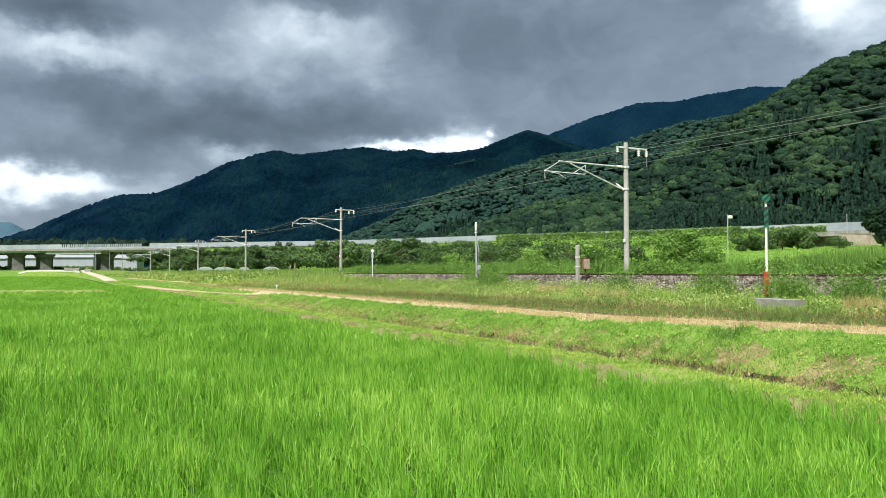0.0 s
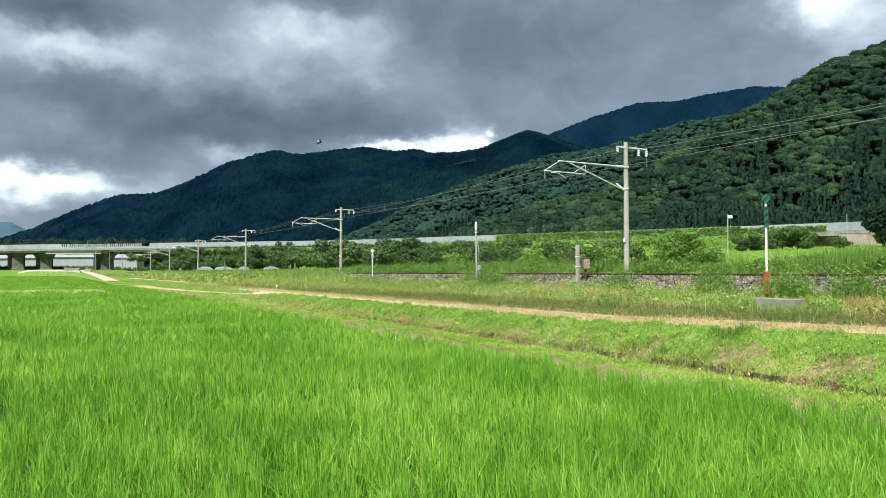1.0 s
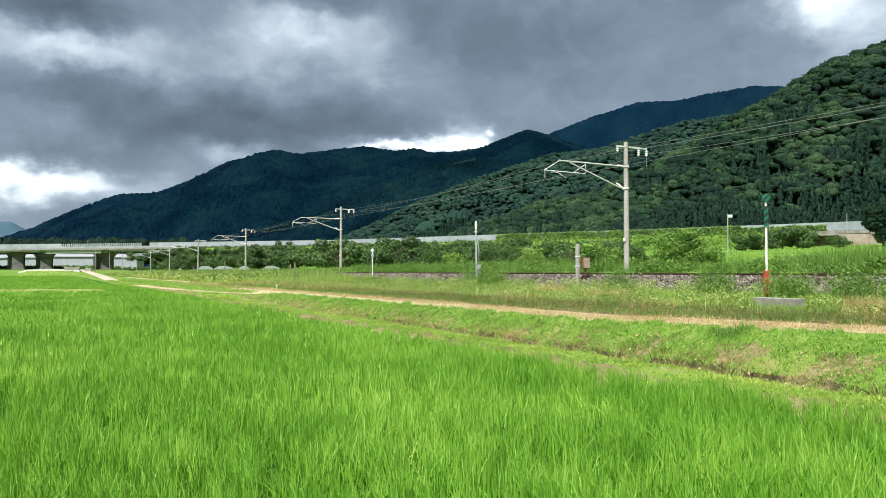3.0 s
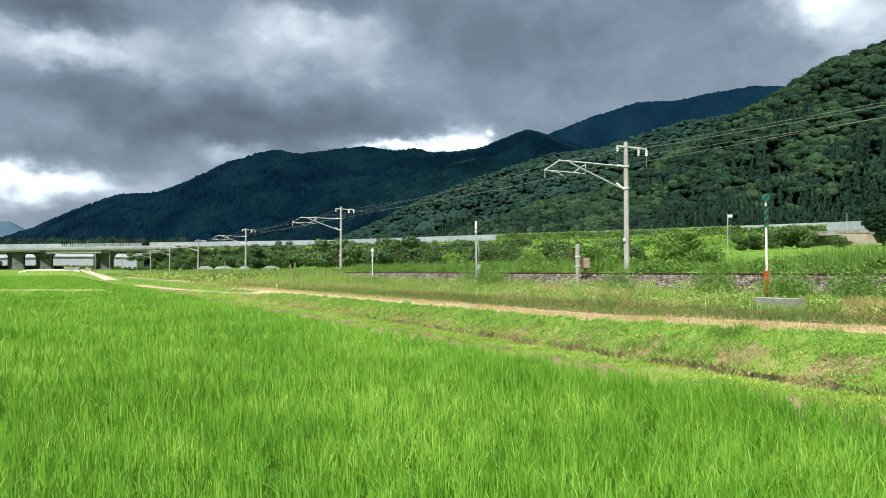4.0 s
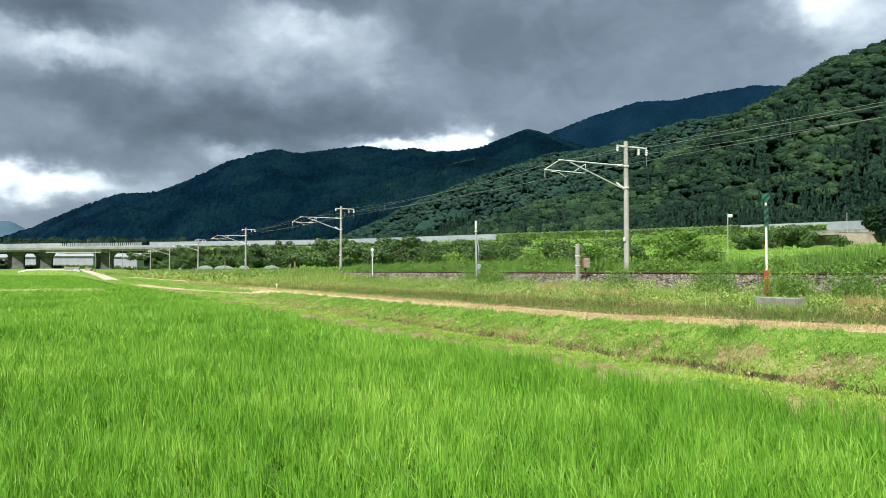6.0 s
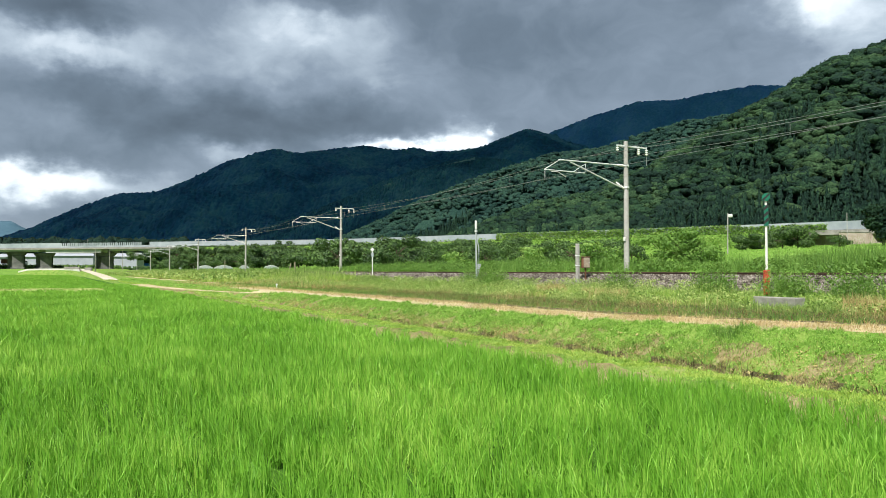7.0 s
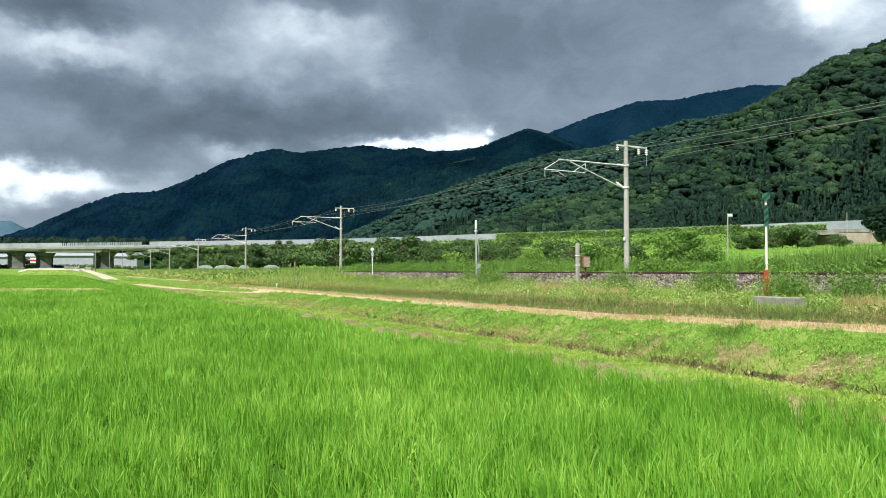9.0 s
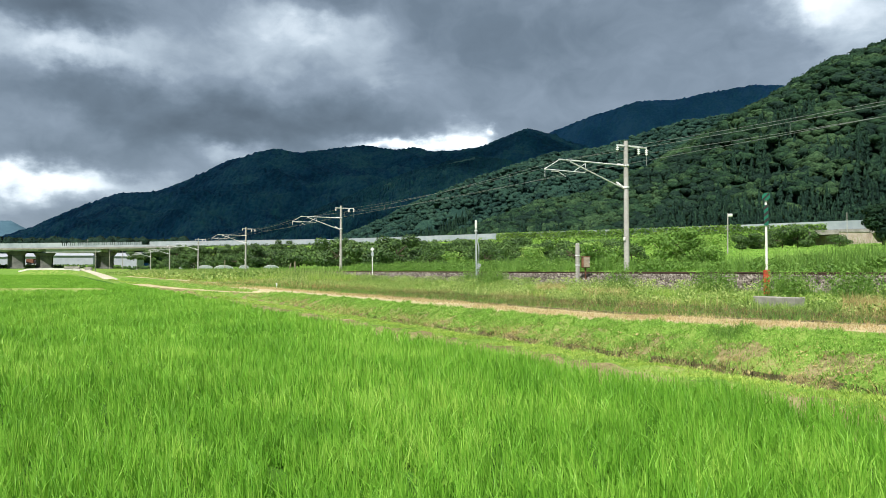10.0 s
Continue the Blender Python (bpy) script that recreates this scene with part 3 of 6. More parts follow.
def make_mast():
    """Concrete mast with a hinged bracket over the track and a top arm with insulators."""
    mast = thing("catenary_mast", POLE_U, POLE_V, 1.2, "tall weathered concrete mast carrying the railway overhead line", "catenary mast", "overhead line masts")
    top = EYE + 7.40 - 1.2
    part("pole", bm_rod((0, 0, -0.3), (0, 0, top), 0.17, 0.125, 16), M_POLE, mast)
    z0 = 1.2
    zt, zl = MESSENGER - z0 + 0.05, EYE + 4.75 - z0
    tip = TRACK_U - POLE_U - 0.9
    part("top_tube", bm_rod((-0.45, 0, zt), (tip + 0.95, 0, zt + 0.02), 0.038), M_STEEL, mast, "grey steel tube")
    part("diagonal_tube", bm_rod((-0.42, 0, zl), (tip + 1.75, 0, zt - 0.06), 0.038), M_STEEL, mast)
    part("steady_tube", bm_rod((tip, 0, zt - 0.57), (tip + 2.75, 0, zt - 0.60), 0.028), M_STEEL, mast)
    part("drop_tube", bm_rod((tip, 0, zt - 0.57), (tip + 1.0, 0, zt), 0.02), M_STEEL, mast)
    part("brace_tube", bm_rod((tip + 1.95, 0, zt - 0.58), (tip + 2.75, 0, zt - 0.10), 0.02), M_STEEL, mast)
    part("hanger", bm_rod((tip + 2.75, 0, zt - 0.60), (tip + 2.8, 0, zt), 0.012), M_STEEL, mast)
    part("pull_off_arm", bm_sweep([(tip + 0.45, 0, zt - 0.66), (tip + 0.65, 0, zt - 0.64), (tip + 0.95, 0, zt - 0.66), (tip + 1.45, 0, CONTACT - z0 + 0.03)], 0.022, 6), M_STEEL, mast)
    part("wire_drop", bm_rod((tip + 0.05, 0, zt - 0.57), (tip + 0.05, 0, zt - 1.0), 0.012), M_STEEL, mast)
    for za, slope in ((zt, 0.0), (zl, 0.62)):
        rod = part("insulator", bm_rod((-0.16, 0, za + slope * -0.14), (-0.72, 0, za + slope * 0.42), 0.04, 0.04, 8), M_PORC, mast, "white ribbed porcelain insulator")
        for k in range(5):
            x = -0.24 - 0.09 * k
            part("disc", bm_rod((x, 0, za + slope * (-x - 0.3)), (x - 0.045, 0, za + slope * (-x - 0.255)), 0.075, 0.05, 10), M_PORC, rod)
        part("clamp", bm_rod((0, 0, za - 0.05), (0, 0, za + 0.05), 0.18, 0.18, 16), M_STEEL, mast)
    part("cross_arm", bm_box(2.25, 0.09, 0.09, (0.45, 0, top - 0.28), 0.01), M_STEEL, mast)
    for x, n in ((-0.62, 1), (0.95, 2), (1.55, 2)):
        rod = part("insulator", bm_rod((x, 0, top - 0.32), (x, 0, top - 0.5 - 0.12 * n), 0.02, 0.02, 6), M_PORC, mast, "white ribbed porcelain insulator")
        for k in range(n + 1):
            z = top - 0.44 - 0.12 * k
            part("disc", bm_rod((x, 0, z), (x, 0, z + 0.06), 0.10, 0.06, 12), M_PORC, rod)
    part("lead_wire", bm_rod((1.55, 0, top - 0.75), (1.55, 0, top - 1.3), 0.015), M_WIRE, mast)
    part("plate", bm_box(0.05, 0.14, 0.2, (-0.2, -0.05, 2.2), 0.01), M_WHITE, mast)
    return mast


mast = make_mast()
for k in (1, 2, 3, 4, 5, 6, -1):
    copy_thing(mast, pose(POLE_U, POLE_V + SPAN * k, 1.2))


def hang(name, u0, z, sag, r, label):
    """A wire that hangs from mast to mast."""
    pts = []
    for k in range(-1, 6):
        for s in np.linspace(0, 1, 12, endpoint=False):
            pts.append((u0, POLE_V + SPAN * (k + s), z - 4 * sag * s * (1 - s)))
    ob = thing(name, 0, 0, 0, label, "overhead wire", "overhead wires")
    part("strand", bm_sweep(pts, r), M_WIRE, ob)
    return ob


hang("contact_wire", TRACK_U, CONTACT, 0.02, 0.010, "thin grey contact wire above the railway track")
carrier = hang("messenger_wire", TRACK_U, MESSENGER, 0.55, 0.011, "thin grey messenger wire sagging between the masts")
for k in range(-1, 6):
    for s in (0.1, 0.3, 0.5, 0.7, 0.9):
        z = MESSENGER - 4 * 0.55 * s * (1 - s)
        y = POLE_V + SPAN * (k + s)
        part("dropper", bm_rod((TRACK_U, y, CONTACT), (TRACK_U, y, z), 0.008, None, 5), M_WIRE, carrier)
hang("feeder_wire", POLE_U + 1.55, FEED - 0.25, 0.5, 0.011, "thin grey feeder wire sagging between mast tops")
hang("feeder_wire", POLE_U - 0.62, FEED - 0.1, 0.5, 0.010, "thin grey feeder wire sagging between mast tops")


# ---- the expressway ----
ROAD_Z = EYE + 9.7
ROAD = [at(sx(c), 1.47 * d) for c, d in ((-500, 246), (-160, 226), (0, 221), (310, 204), (600, 189), (880, 161), (1120, 143), (1230, 136), (1568, 116), (1900, 102), (2600, 80))]


def fine_road(step=4.0):
    """Road axis in even steps: plan points, tangents, column of the bearing."""
    out = []
    for i in range(len(ROAD) - 1):
        a, b = Vector(ROAD[i]), Vector(ROAD[i + 1])
        n = max(1, int((b - a).length / step))
        for k in range(n):
            out.append(a.lerp(b, k / n))
    out.append(Vector(ROAD[-1]))
    pts = []
    for i, p in enumerate(out):
        d = (out[min(i + 1, len(out) - 1)] - out[max(i - 1, 0)]).normalized()
        depth, side = p.x * SA + p.y * CA, p.x * CA - p.y * SA
        pts.append((p, d, Vector((-d.y, d.x)), 784 + FOC * side / depth))
    return pts


ROADLINE = fine_road()


def sweep_section(section, lo, hi):
    """Extrudes a closed section (offset away from the camera, height) along the road between two bearings."""
    bm = bmesh.new()
    rings = []
    for p, d, s, col in ROADLINE:
        if lo <= col <= hi:
            ring = []
            for o, z in section:
                zz = z if z > -50 else float(ground_z(p.x + s.x * o, p.y + s.y * o)) - 0.4
                ring.append(bm.verts.new((p.x + s.x * o, p.y + s.y * o, zz)))
            rings.append(ring)
    n = len(section)
    for ra, rb in zip(rings, rings[1:]):
        for k in range(n):
            bm.faces.new((ra[k], ra[(k + 1) % n], rb[(k + 1) % n], rb[k]))
    bm.faces.new(rings[0]), bm.faces.new(list(reversed(rings[-1])))
    bmesh.ops.recalc_face_normals(bm, faces=bm.faces)
    return bm


def make_expressway():
    bank = part("expressway_embankment", sweep_section([(-13.0, -99), (-0.8, ROAD_Z - 0.15), (12.8, ROAD_Z - 0.15), (24, -99)], 312, 1440), M_MEADOW, None)
    tagged(bank, "grassy embankment of the expressway", "embankment", kind="structure")
    bank = part("expressway_embankment", sweep_section([(-13.0, -99), (-0.8, ROAD_Z - 0.15), (12.8, ROAD_Z - 0.15), (24, -99)], 1585, 2600), M_MEADOW, None)
    tagged(bank, "grassy embankment of the expressway", "embankment", kind="structure")
    deck = part("viaduct_deck", sweep_section([(-0.5, ROAD_Z - 0.55), (-0.5, ROAD_Z + 0.12), (12.5, ROAD_Z + 0.12), (12.5, ROAD_Z - 0.55)], -500, 330), M_CONC, None)
    tagged(deck, "grey concrete viaduct deck of the expressway", "viaduct", kind="structure")
    for near_, far_ in ((0.3, 1.1), (3.9, 4.7), (7.5, 8.3), (11.1, 11.9)):
        for lo, hi, deep in ((-500, 72, 1.2), (72, 190, 1.95), (190, 326, 1.2)):
            girder = part("viaduct_girder", sweep_section([(near_, ROAD_Z - deep), (near_, ROAD_Z - 0.5), (far_, ROAD_Z - 0.5), (far_, ROAD_Z - deep)], lo, hi), M_GIRDER, None)
            tagged(girder, "pale grey girder under the viaduct deck", "girder", kind="structure")
    deck = part("bridge_deck", sweep_section([(-0.5, ROAD_Z - 1.0), (-0.5, ROAD_Z + 0.12), (12.5, ROAD_Z + 0.12), (12.5, ROAD_Z - 1.0)], 1425, 1600), M_CONC, None)
    tagged(deck, "grey concrete deck of the bridge over a lane", "bridge", kind="structure")
    lane = part("expressway_surface", sweep_section([(-0.3, ROAD_Z - 0.05), (-0.3, ROAD_Z + 0.16), (12.3, ROAD_Z + 0.16), (12.3, ROAD_Z - 0.05)], -500, 2600), M_ASPHALT, None)
    tagged(lane, "dark asphalt carriageway of the expressway", "road", kind="structure")


make_expressway()


def make_barrier():
    """Noise barrier: posts and panels along the near edge of the road."""
    wall = thing("noise_barrier", 0, 0, 0, "long pale grey panelled noise barrier beside the expressway", "noise barrier")
    nodes = [q for q in ROADLINE if -300 <= q[3] <= 1700]
    panel_mesh, post_mesh = None, None
    for k, ((p, d, s, col), (q, _, _, col2)) in enumerate(zip(nodes, nodes[1:])):
        mid, length = (p + q) / 2, (q - p).length
        rz = math.degrees(math.atan2(q.y - p.y, q.x - p.x))
        low = 105 < col < 250
        if not panel_mesh:
            first = part("panel", bm_box(1.0, 0.08, 1.0, (0, 0, 0), 0.0), M_PANEL, wall)
            post = part("post", bm_box(0.12, 0.14, 2.3, (0, 0, 1.1), 0.0), M_PANEL, wall)
            panel_mesh, post_mesh = first.data, post.data
            first.matrix_basis = pose(mid.x, mid.y, ROAD_Z + 1.15, 0, 0, rz) @ Matrix.Diagonal((length * 0.97, 1, 2.1, 1))
            post.matrix_basis = pose(p.x, p.y, ROAD_Z, 0, 0, rz)
            continue
        o = new("panel", panel_mesh)
        o.parent = wall
        o.matrix_basis = pose(mid.x, mid.y, ROAD_Z + (0.5 if low else 1.15), 0, 0, rz) @ Matrix.Diagonal((length * 0.97, 1, 0.8 if low else 2.1, 1))
        o = new("post", post_mesh)
        o.parent = wall
        o.matrix_basis = pose(p.x, p.y, ROAD_Z, 0, 0, rz)
    # open railing on the viaduct, where the barrier is low
    nodes = [q for q in ROADLINE if 100 <= q[3] <= 255]
    rail = thing("viaduct_railing", 0, 0, 0, "row of grey slotted railing posts on the viaduct", "railing")
    slat = None
    for (p, d, s, col), (q, _, _, _) in zip(nodes, nodes[1:]):
        for f in (0.1, 0.35, 0.6, 0.85):
            c = p.lerp(q, f)
            rz = math.degrees(math.atan2(q.y - p.y, q.x - p.x))
            if slat is None:
                slat = part("slat", bm_box(0.56, 0.08, 1.6, (0, 0, 1.2), 0.0), M_PANEL, rail)
                slat.matrix_basis = pose(c.x, c.y, ROAD_Z + 0.1, 0, 0, rz)
            else:
                o = new("slat", slat.data)
                o.parent = rail
                o.matrix_basis = pose(c.x, c.y, ROAD_Z + 0.1, 0, 0, rz)


make_barrier()


def make_piers():
    for col, depth, wide, cut in ((33, 325, 9.0, 4.8), (83, 322, 9.0, 4.6), (190, 314, 10.0, 4.8), (-120, 334, 8.0, 4.6)):
        for off, slide in ((1.5, 0.0), (10.0, -2.0)):
            x, y = at(sx(col) + slide / depth, depth + off)
            z = float(ground_z(x, y)) - 0.2
            pier = thing("viaduct_pier", x, y, z, "grey weathered concrete pier with a flared cap under the viaduct, darkened for deck shade", "pier", "viaduct piers", rz=-YAW + 15)
            h = ROAD_Z - (1.95 if 72 < col < 195 else 1.2) - z
            part("column", bm_box(cut, 2.4, h - 1.6, (0, 0, (h - 1.6) / 2), 0.2), M_PIER_SHADE, pier)
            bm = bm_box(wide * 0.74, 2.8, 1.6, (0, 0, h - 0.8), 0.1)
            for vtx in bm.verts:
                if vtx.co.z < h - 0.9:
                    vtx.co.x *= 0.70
            part("cap", bm, M_PIER_SHADE, pier, "flared cap, deck shade put into its dark colour")
            part("footing", bm_box(cut + 0.8, 3.2, 0.7, (0, 0, 0.3), 0.1), M_PIER_SHADE, pier)
            for s in (-1, 1):
                part("bearing", bm_box(0.7, 0.7, 0.3, (s * wide * 0.25, 0, h + 0.1), 0.03), M_BLACK, pier)
    for col, d, wide in ((1428, 183, 3.0), (1512, 175, 9.5)):
        x, y = at(sx(col), d + 6)
        z = float(ground_z(x, y)) - 0.2
        ab = thing("bridge_abutment", x, y, z, "stained concrete abutment of the bridge over a lane", "abutment", "bridge abutments", rz=-YAW + 26)
        part("wall", bm_box(wide, 13, ROAD_Z - 1.0 - z, (0, 0, (ROAD_Z - 1.0 - z) / 2), 0.1), M_STAIN, ab)


def make_wing_wall():
    """Stained wing wall of the bridge, stepping down towards the meadow."""
    x, y = at(sx(1516), 168.5)
    z = float(ground_z(x, y)) - 0.2
    w = thing("wing_wall", x, y, z, "stained pinkish concrete wing wall beside the lane under the bridge", "retaining wall", "bridge abutments", rz=-YAW + 8)
    top = ROAD_Z - 0.95 - z
    bm = bmesh.new()
    line = [(-4.0, 0), (6.6, 0), (6.6, top - 2.4), (5.0, top - 2.2), (3.4, top), (-4.0, top)]
    fr = [bm.verts.new((p, -0.4, q)) for p, q in line]
    bk = [bm.verts.new((p, 0.4, q)) for p, q in line]
    bm.faces.new(fr), bm.faces.new(bk[::-1])
    for i in range(6):
        bm.faces.new((fr[i], bk[i], bk[(i + 1) % 6], fr[(i + 1) % 6]))
    bmesh.ops.recalc_face_normals(bm, faces=bm.faces)
    part("wall", bm, M_STAIN, w)
    part("coping", bm_box(7.5, 1.0, 0.25, (-0.3, 0, top + 0.1), 0.03), M_CONC, w)


make_piers()
make_wing_wall()


# ---- hills and woods ----
RIDGE_NEAR = [(700, 475), (800, 438), (880, 408), (960, 380), (1060, 360), (1150, 318), (1230, 272), (1310, 226), (1400, 172), (1480, 128), (1568, 96), (1700, 44), (1900, 0)]
RIDGE_MID = [(c, y + 8) for c, y in [(540, 446), (620, 414), (680, 388), (740, 356), (820, 326), (900, 296), (980, 272), (1050, 264), (1130, 240), (1220, 213), (1300, 200), (1400, 190), (1600, 170)]]
RIDGE_FAR = [(-300, 440), (-60, 436), (0, 425), (50, 408), (130, 372), (200, 350), (270, 347), (330, 321), (400, 288), (480, 267), (530, 273), (610, 262), (700, 270),
             (790, 271), (850, 262), (935, 230), (970, 239), (1040, 262), (1130, 300), (1300, 360)]
RIDGE_HIGH = [(880, 290), (935, 244), (970, 237), (1050, 206), (1130, 179), (1200, 177), (1250, 165), (1340, 150), (1420, 152), (1500, 180), (1800, 250)]
RIDGE_SPUR = [(300, 452), (400, 414), (480, 402), (560, 374), (640, 339), (700, 317), (754, 300), (795, 287), (840, 279), (900, 287), (1000, 330)]
RIDGE_LAST = [(-400, 380), (-100, 385), (0, 392), (18, 392), (40, 404), (90, 425), (160, 440)]


def hill(ridge, foot_d, ridge_d, rough, seed):
    """Height function of a hill whose crest follows the ridge table; foot_d and ridge_d may vary with bearing."""
    def height(col, depth):
        f0, r0 = foot_d(col), ridge_d(col)
        crest = (481 - lerp_list(col, ridge)) * r0 / FOC
        s = (depth - f0) / (r0 - f0)
        up = np.clip(s, 0, 1)
        shape = np.where(s <= 1, 0.35 * up + 0.65 * (up * up * (3 - 2 * up)), 1.0 - 0.5 * (s - 1))
        x = (col - 784) / FOC * depth
        gully = rough * (wob(x, depth, 1 / (rough * 2.2), seed) * 0.7 + wob(x, depth, 1 / (rough * 0.8), seed + 1) * 0.3)
        return EYE + 2.0 + (crest - 2.0) * shape + gully * np.clip(up * (1 - up) * 4, 0, 1) * np.clip(crest / (6 * rough), 0, 1)
    return height


def hill_mesh(name, fn, cols, depths, material, jag=0.0, label=""):
    C, S = np.meshgrid(cols, np.linspace(0, 1, depths[2]), indexing="ij")
    D = depths[0](C) + (depths[1](C) - depths[0](C)) * S
    Z = fn(C, D)
    if jag:
        Z = Z + jag * rng.normal(0, 1, Z.shape)
    U, V = at((C - 784) / FOC, D)
    i = np.arange(C.size).reshape(C.shape)
    faces = np.stack([i[:-1, :-1], i[1:, :-1], i[1:, 1:], i[:-1, 1:]], -1).reshape(-1, 4)
    ob = new(name, mesh_of(name, np.stack([U, V, Z], -1).reshape(-1, 3), faces, material, not jag))
    return tagged(ob, label, "hill", kind="structure")


near_foot, near_top = (lambda c: 330 - 0.09 * (c - 784)), (lambda c: 560 + 0.0 * c)
mid_foot, mid_top = (lambda c: 560 + 0 * c), (lambda c: 1000 + 0 * c)
far_foot, far_top = (lambda c: 1500 + 0 * c), (lambda c: 2900 + 0 * c)
spur_foot, spur_top = (lambda c: 1250 + 0 * c), (lambda c: 2000 + 0 * c)
H_NEAR = hill(RIDGE_NEAR, near_foot, near_top, 9.0, 1.0)
H_MID = hill(RIDGE_MID, mid_foot, mid_top, 16.0, 2.0)
H_FAR = hill(RIDGE_FAR, far_foot, far_top, 60.0, 3.0)
H_HIGH = hill(RIDGE_HIGH, lambda c: 3000 + 0 * c, lambda c: 3700 + 0 * c, 60.0, 4.0)
H_SPUR = hill(RIDGE_SPUR, spur_foot, spur_top, 35.0, 5.0)
H_LAST = hill(RIDGE_LAST, lambda c: 3900 + 0 * c, lambda c: 4500 + 0 * c, 40.0, 6.0)
hill_mesh("hill_near", H_NEAR, np.linspace(700, 1900, 160), (near_foot, lambda c: near_top(c) * 1.1, 60), M_FOREST, 0, "steep wooded hill behind the expressway")
hill_mesh("hill_middle", H_MID, np.linspace(540, 1600, 160), (mid_foot, lambda c: mid_top(c) * 1.1, 60), M_SLOPE_HAZE, 0, "wooded hill in the middle distance, haze tinted into its green")
hill_mesh("mountain_far", H_FAR, np.linspace(-300, 1300, 400), (far_foot, lambda c: far_top(c) * 1.06, 130), M_MOUNT_HAZE, 2.6, "dark wooded mountain ridge under cloud, blue haze put into its colour")
# Separate farther mesh, so this peak's colour can hold stronger haze.
hill_mesh("mountain_high", H_HIGH, np.linspace(880, 1800, 260), (lambda c: 3000 + 0 * c, lambda c: 3860 + 0 * c, 90), M_HAZY, 2.6, "wooded peak reaching into the cloud, painted blue for haze")
hill_mesh("mountain_spur", H_SPUR, np.linspace(300, 1000, 300), (spur_foot, lambda c: spur_top(c) * 1.06, 120), M_SPUR_HAZE, 2.2, "dark wooded spur in front of the mountain, tinted blue for haze")
hill_mesh("mountain_last", H_LAST, np.linspace(-400, 160, 60), (lambda c: 3900 + 0 * c, lambda c: 4600 + 0 * c, 20), M_LAST_HAZE, 0, "distant mountain tinted blue for haze")


def crown_template(kind, lobes, ring, cards, seed):
    """A tree crown of unit height: flattened lumpy masses of leaves, one above another, with loose sprays on the outline. Returns verts, quads."""
    r = np.random.default_rng(seed)
    v, q = [], []

    def mass(c, rx, rz, levels):
        n0 = len(v)
        for j, (h, w) in enumerate(levels):
            for k in range(ring):
                a = 2 * math.pi * (k + 0.5 * (j % 2)) / ring
                rad = rx * w * r.uniform(0.66, 1.28)
                v.append(c + np.array([rad * math.cos(a), rad * math.sin(a), rz * (h + r.uniform(-0.30, 0.30))]))
        for j in range(len(levels) - 1):
            for k in range(ring):
                q.append([n0 + j * ring + k, n0 + j * ring + (k + 1) % ring, n0 + (j + 1) * ring + (k + 1) % ring, n0 + (j + 1) * ring + k])
        t0 = n0 + (len(levels) - 1) * ring
        q.append([t0, t0 + 1, t0 + 2, t0 + 3])
        if ring > 5:
            q.append([t0 + 3, t0 + 4, t0 + 5, t0])

    if kind == "cedar":
        for k in range(lobes):
            h = 0.10 + 0.86 * k / lobes
            mass(np.array([r.normal(0, 0.012), r.normal(0, 0.012), h]), 0.215 * (1.04 - h) ** 0.85 * r.uniform(0.85, 1.15), 0.9 / lobes, ((-0.35, 0.55), (0.05, 1.0), (1.4, 0.14)))
    else:
        for k in range(lobes):
            a, rad = r.uniform(0, 6.28), 0.05 if k == 0 else 0.30 * math.sqrt(r.uniform(0.2, 1.0))
            mass(np.array([rad * math.cos(a), rad * math.sin(a), 0.76 if k == 0 else r.uniform(0.36, 0.70)]), r.uniform(0.15, 0.30), r.uniform(0.13, 0.22), ((-1.0, 0.50), (0.10, 1.0), (0.90, 0.42)))
    for k in range(cards):
        h = r.uniform(0.35, 0.95)
        a, rad = r.uniform(0, 6.28), (0.40 * math.sqrt(max(0.05, 1 - ((h - 0.5) / 0.5) ** 2)) if kind != "cedar" else 0.22 * (1.04 - h)) * r.uniform(0.85, 1.15)
        c, sz = np.array([rad * math.cos(a), rad * math.sin(a), h]), 0.045 * r.uniform(0.6, 1.3)
        t1 = r.normal(0, 1, 3)
        t1 /= np.linalg.norm(t1)
        t2 = np.cross(t1, r.normal(0, 1, 3))
        t2 /= np.linalg.norm(t2)
        n0 = len(v)
        v += [c - t1 * sz, c + t2 * sz * 0.6, c + t1 * sz, c - t2 * sz * 0.6]
        q.append([n0, n0 + 1, n0 + 2, n0 + 3])
    return np.array(v), np.array(q)


def forest(name, px, py, pz, height, wide, templates, material, label):
    """Many trees as one mesh of leaf clumps."""
    V, F, base = [], [], 0
    pick = rng.integers(0, len(templates), len(px))
    for t, (tv, tq) in enumerate(templates):
        k = np.where(pick == t)[0]
        if not len(k):
            continue
        a = rng.uniform(0, 2 * math.pi, len(k))
        ca, sa = np.cos(a)[:, None], np.sin(a)[:, None]
        x = (tv[None, :, 0] * ca - tv[None, :, 1] * sa) * (height[k] * wide[k])[:, None] + px[k][:, None]
        y = (tv[None, :, 0] * sa + tv[None, :, 1] * ca) * (height[k] * wide[k])[:, None] + py[k][:, None]
        z = tv[None, :, 2] * height[k][:, None] + pz[k][:, None]
        V.append(np.stack([x, y, z], -1).reshape(-1, 3))
        F.append((tq[None] + (np.arange(len(k)) * len(tv))[:, None, None] + base).reshape(-1, 4))
        base += len(k) * len(tv)
    ob = new(name, mesh_of(name, np.concatenate(V), np.concatenate(F), material, True))
    return tagged(ob, label, "woods", kind="stuff")


BROAD = [crown_template("broad", 6, 6, 24, s) for s in range(8)]
BROAD_LOW = [crown_template("broad", 4, 5, 12, s) for s in range(10, 17)]
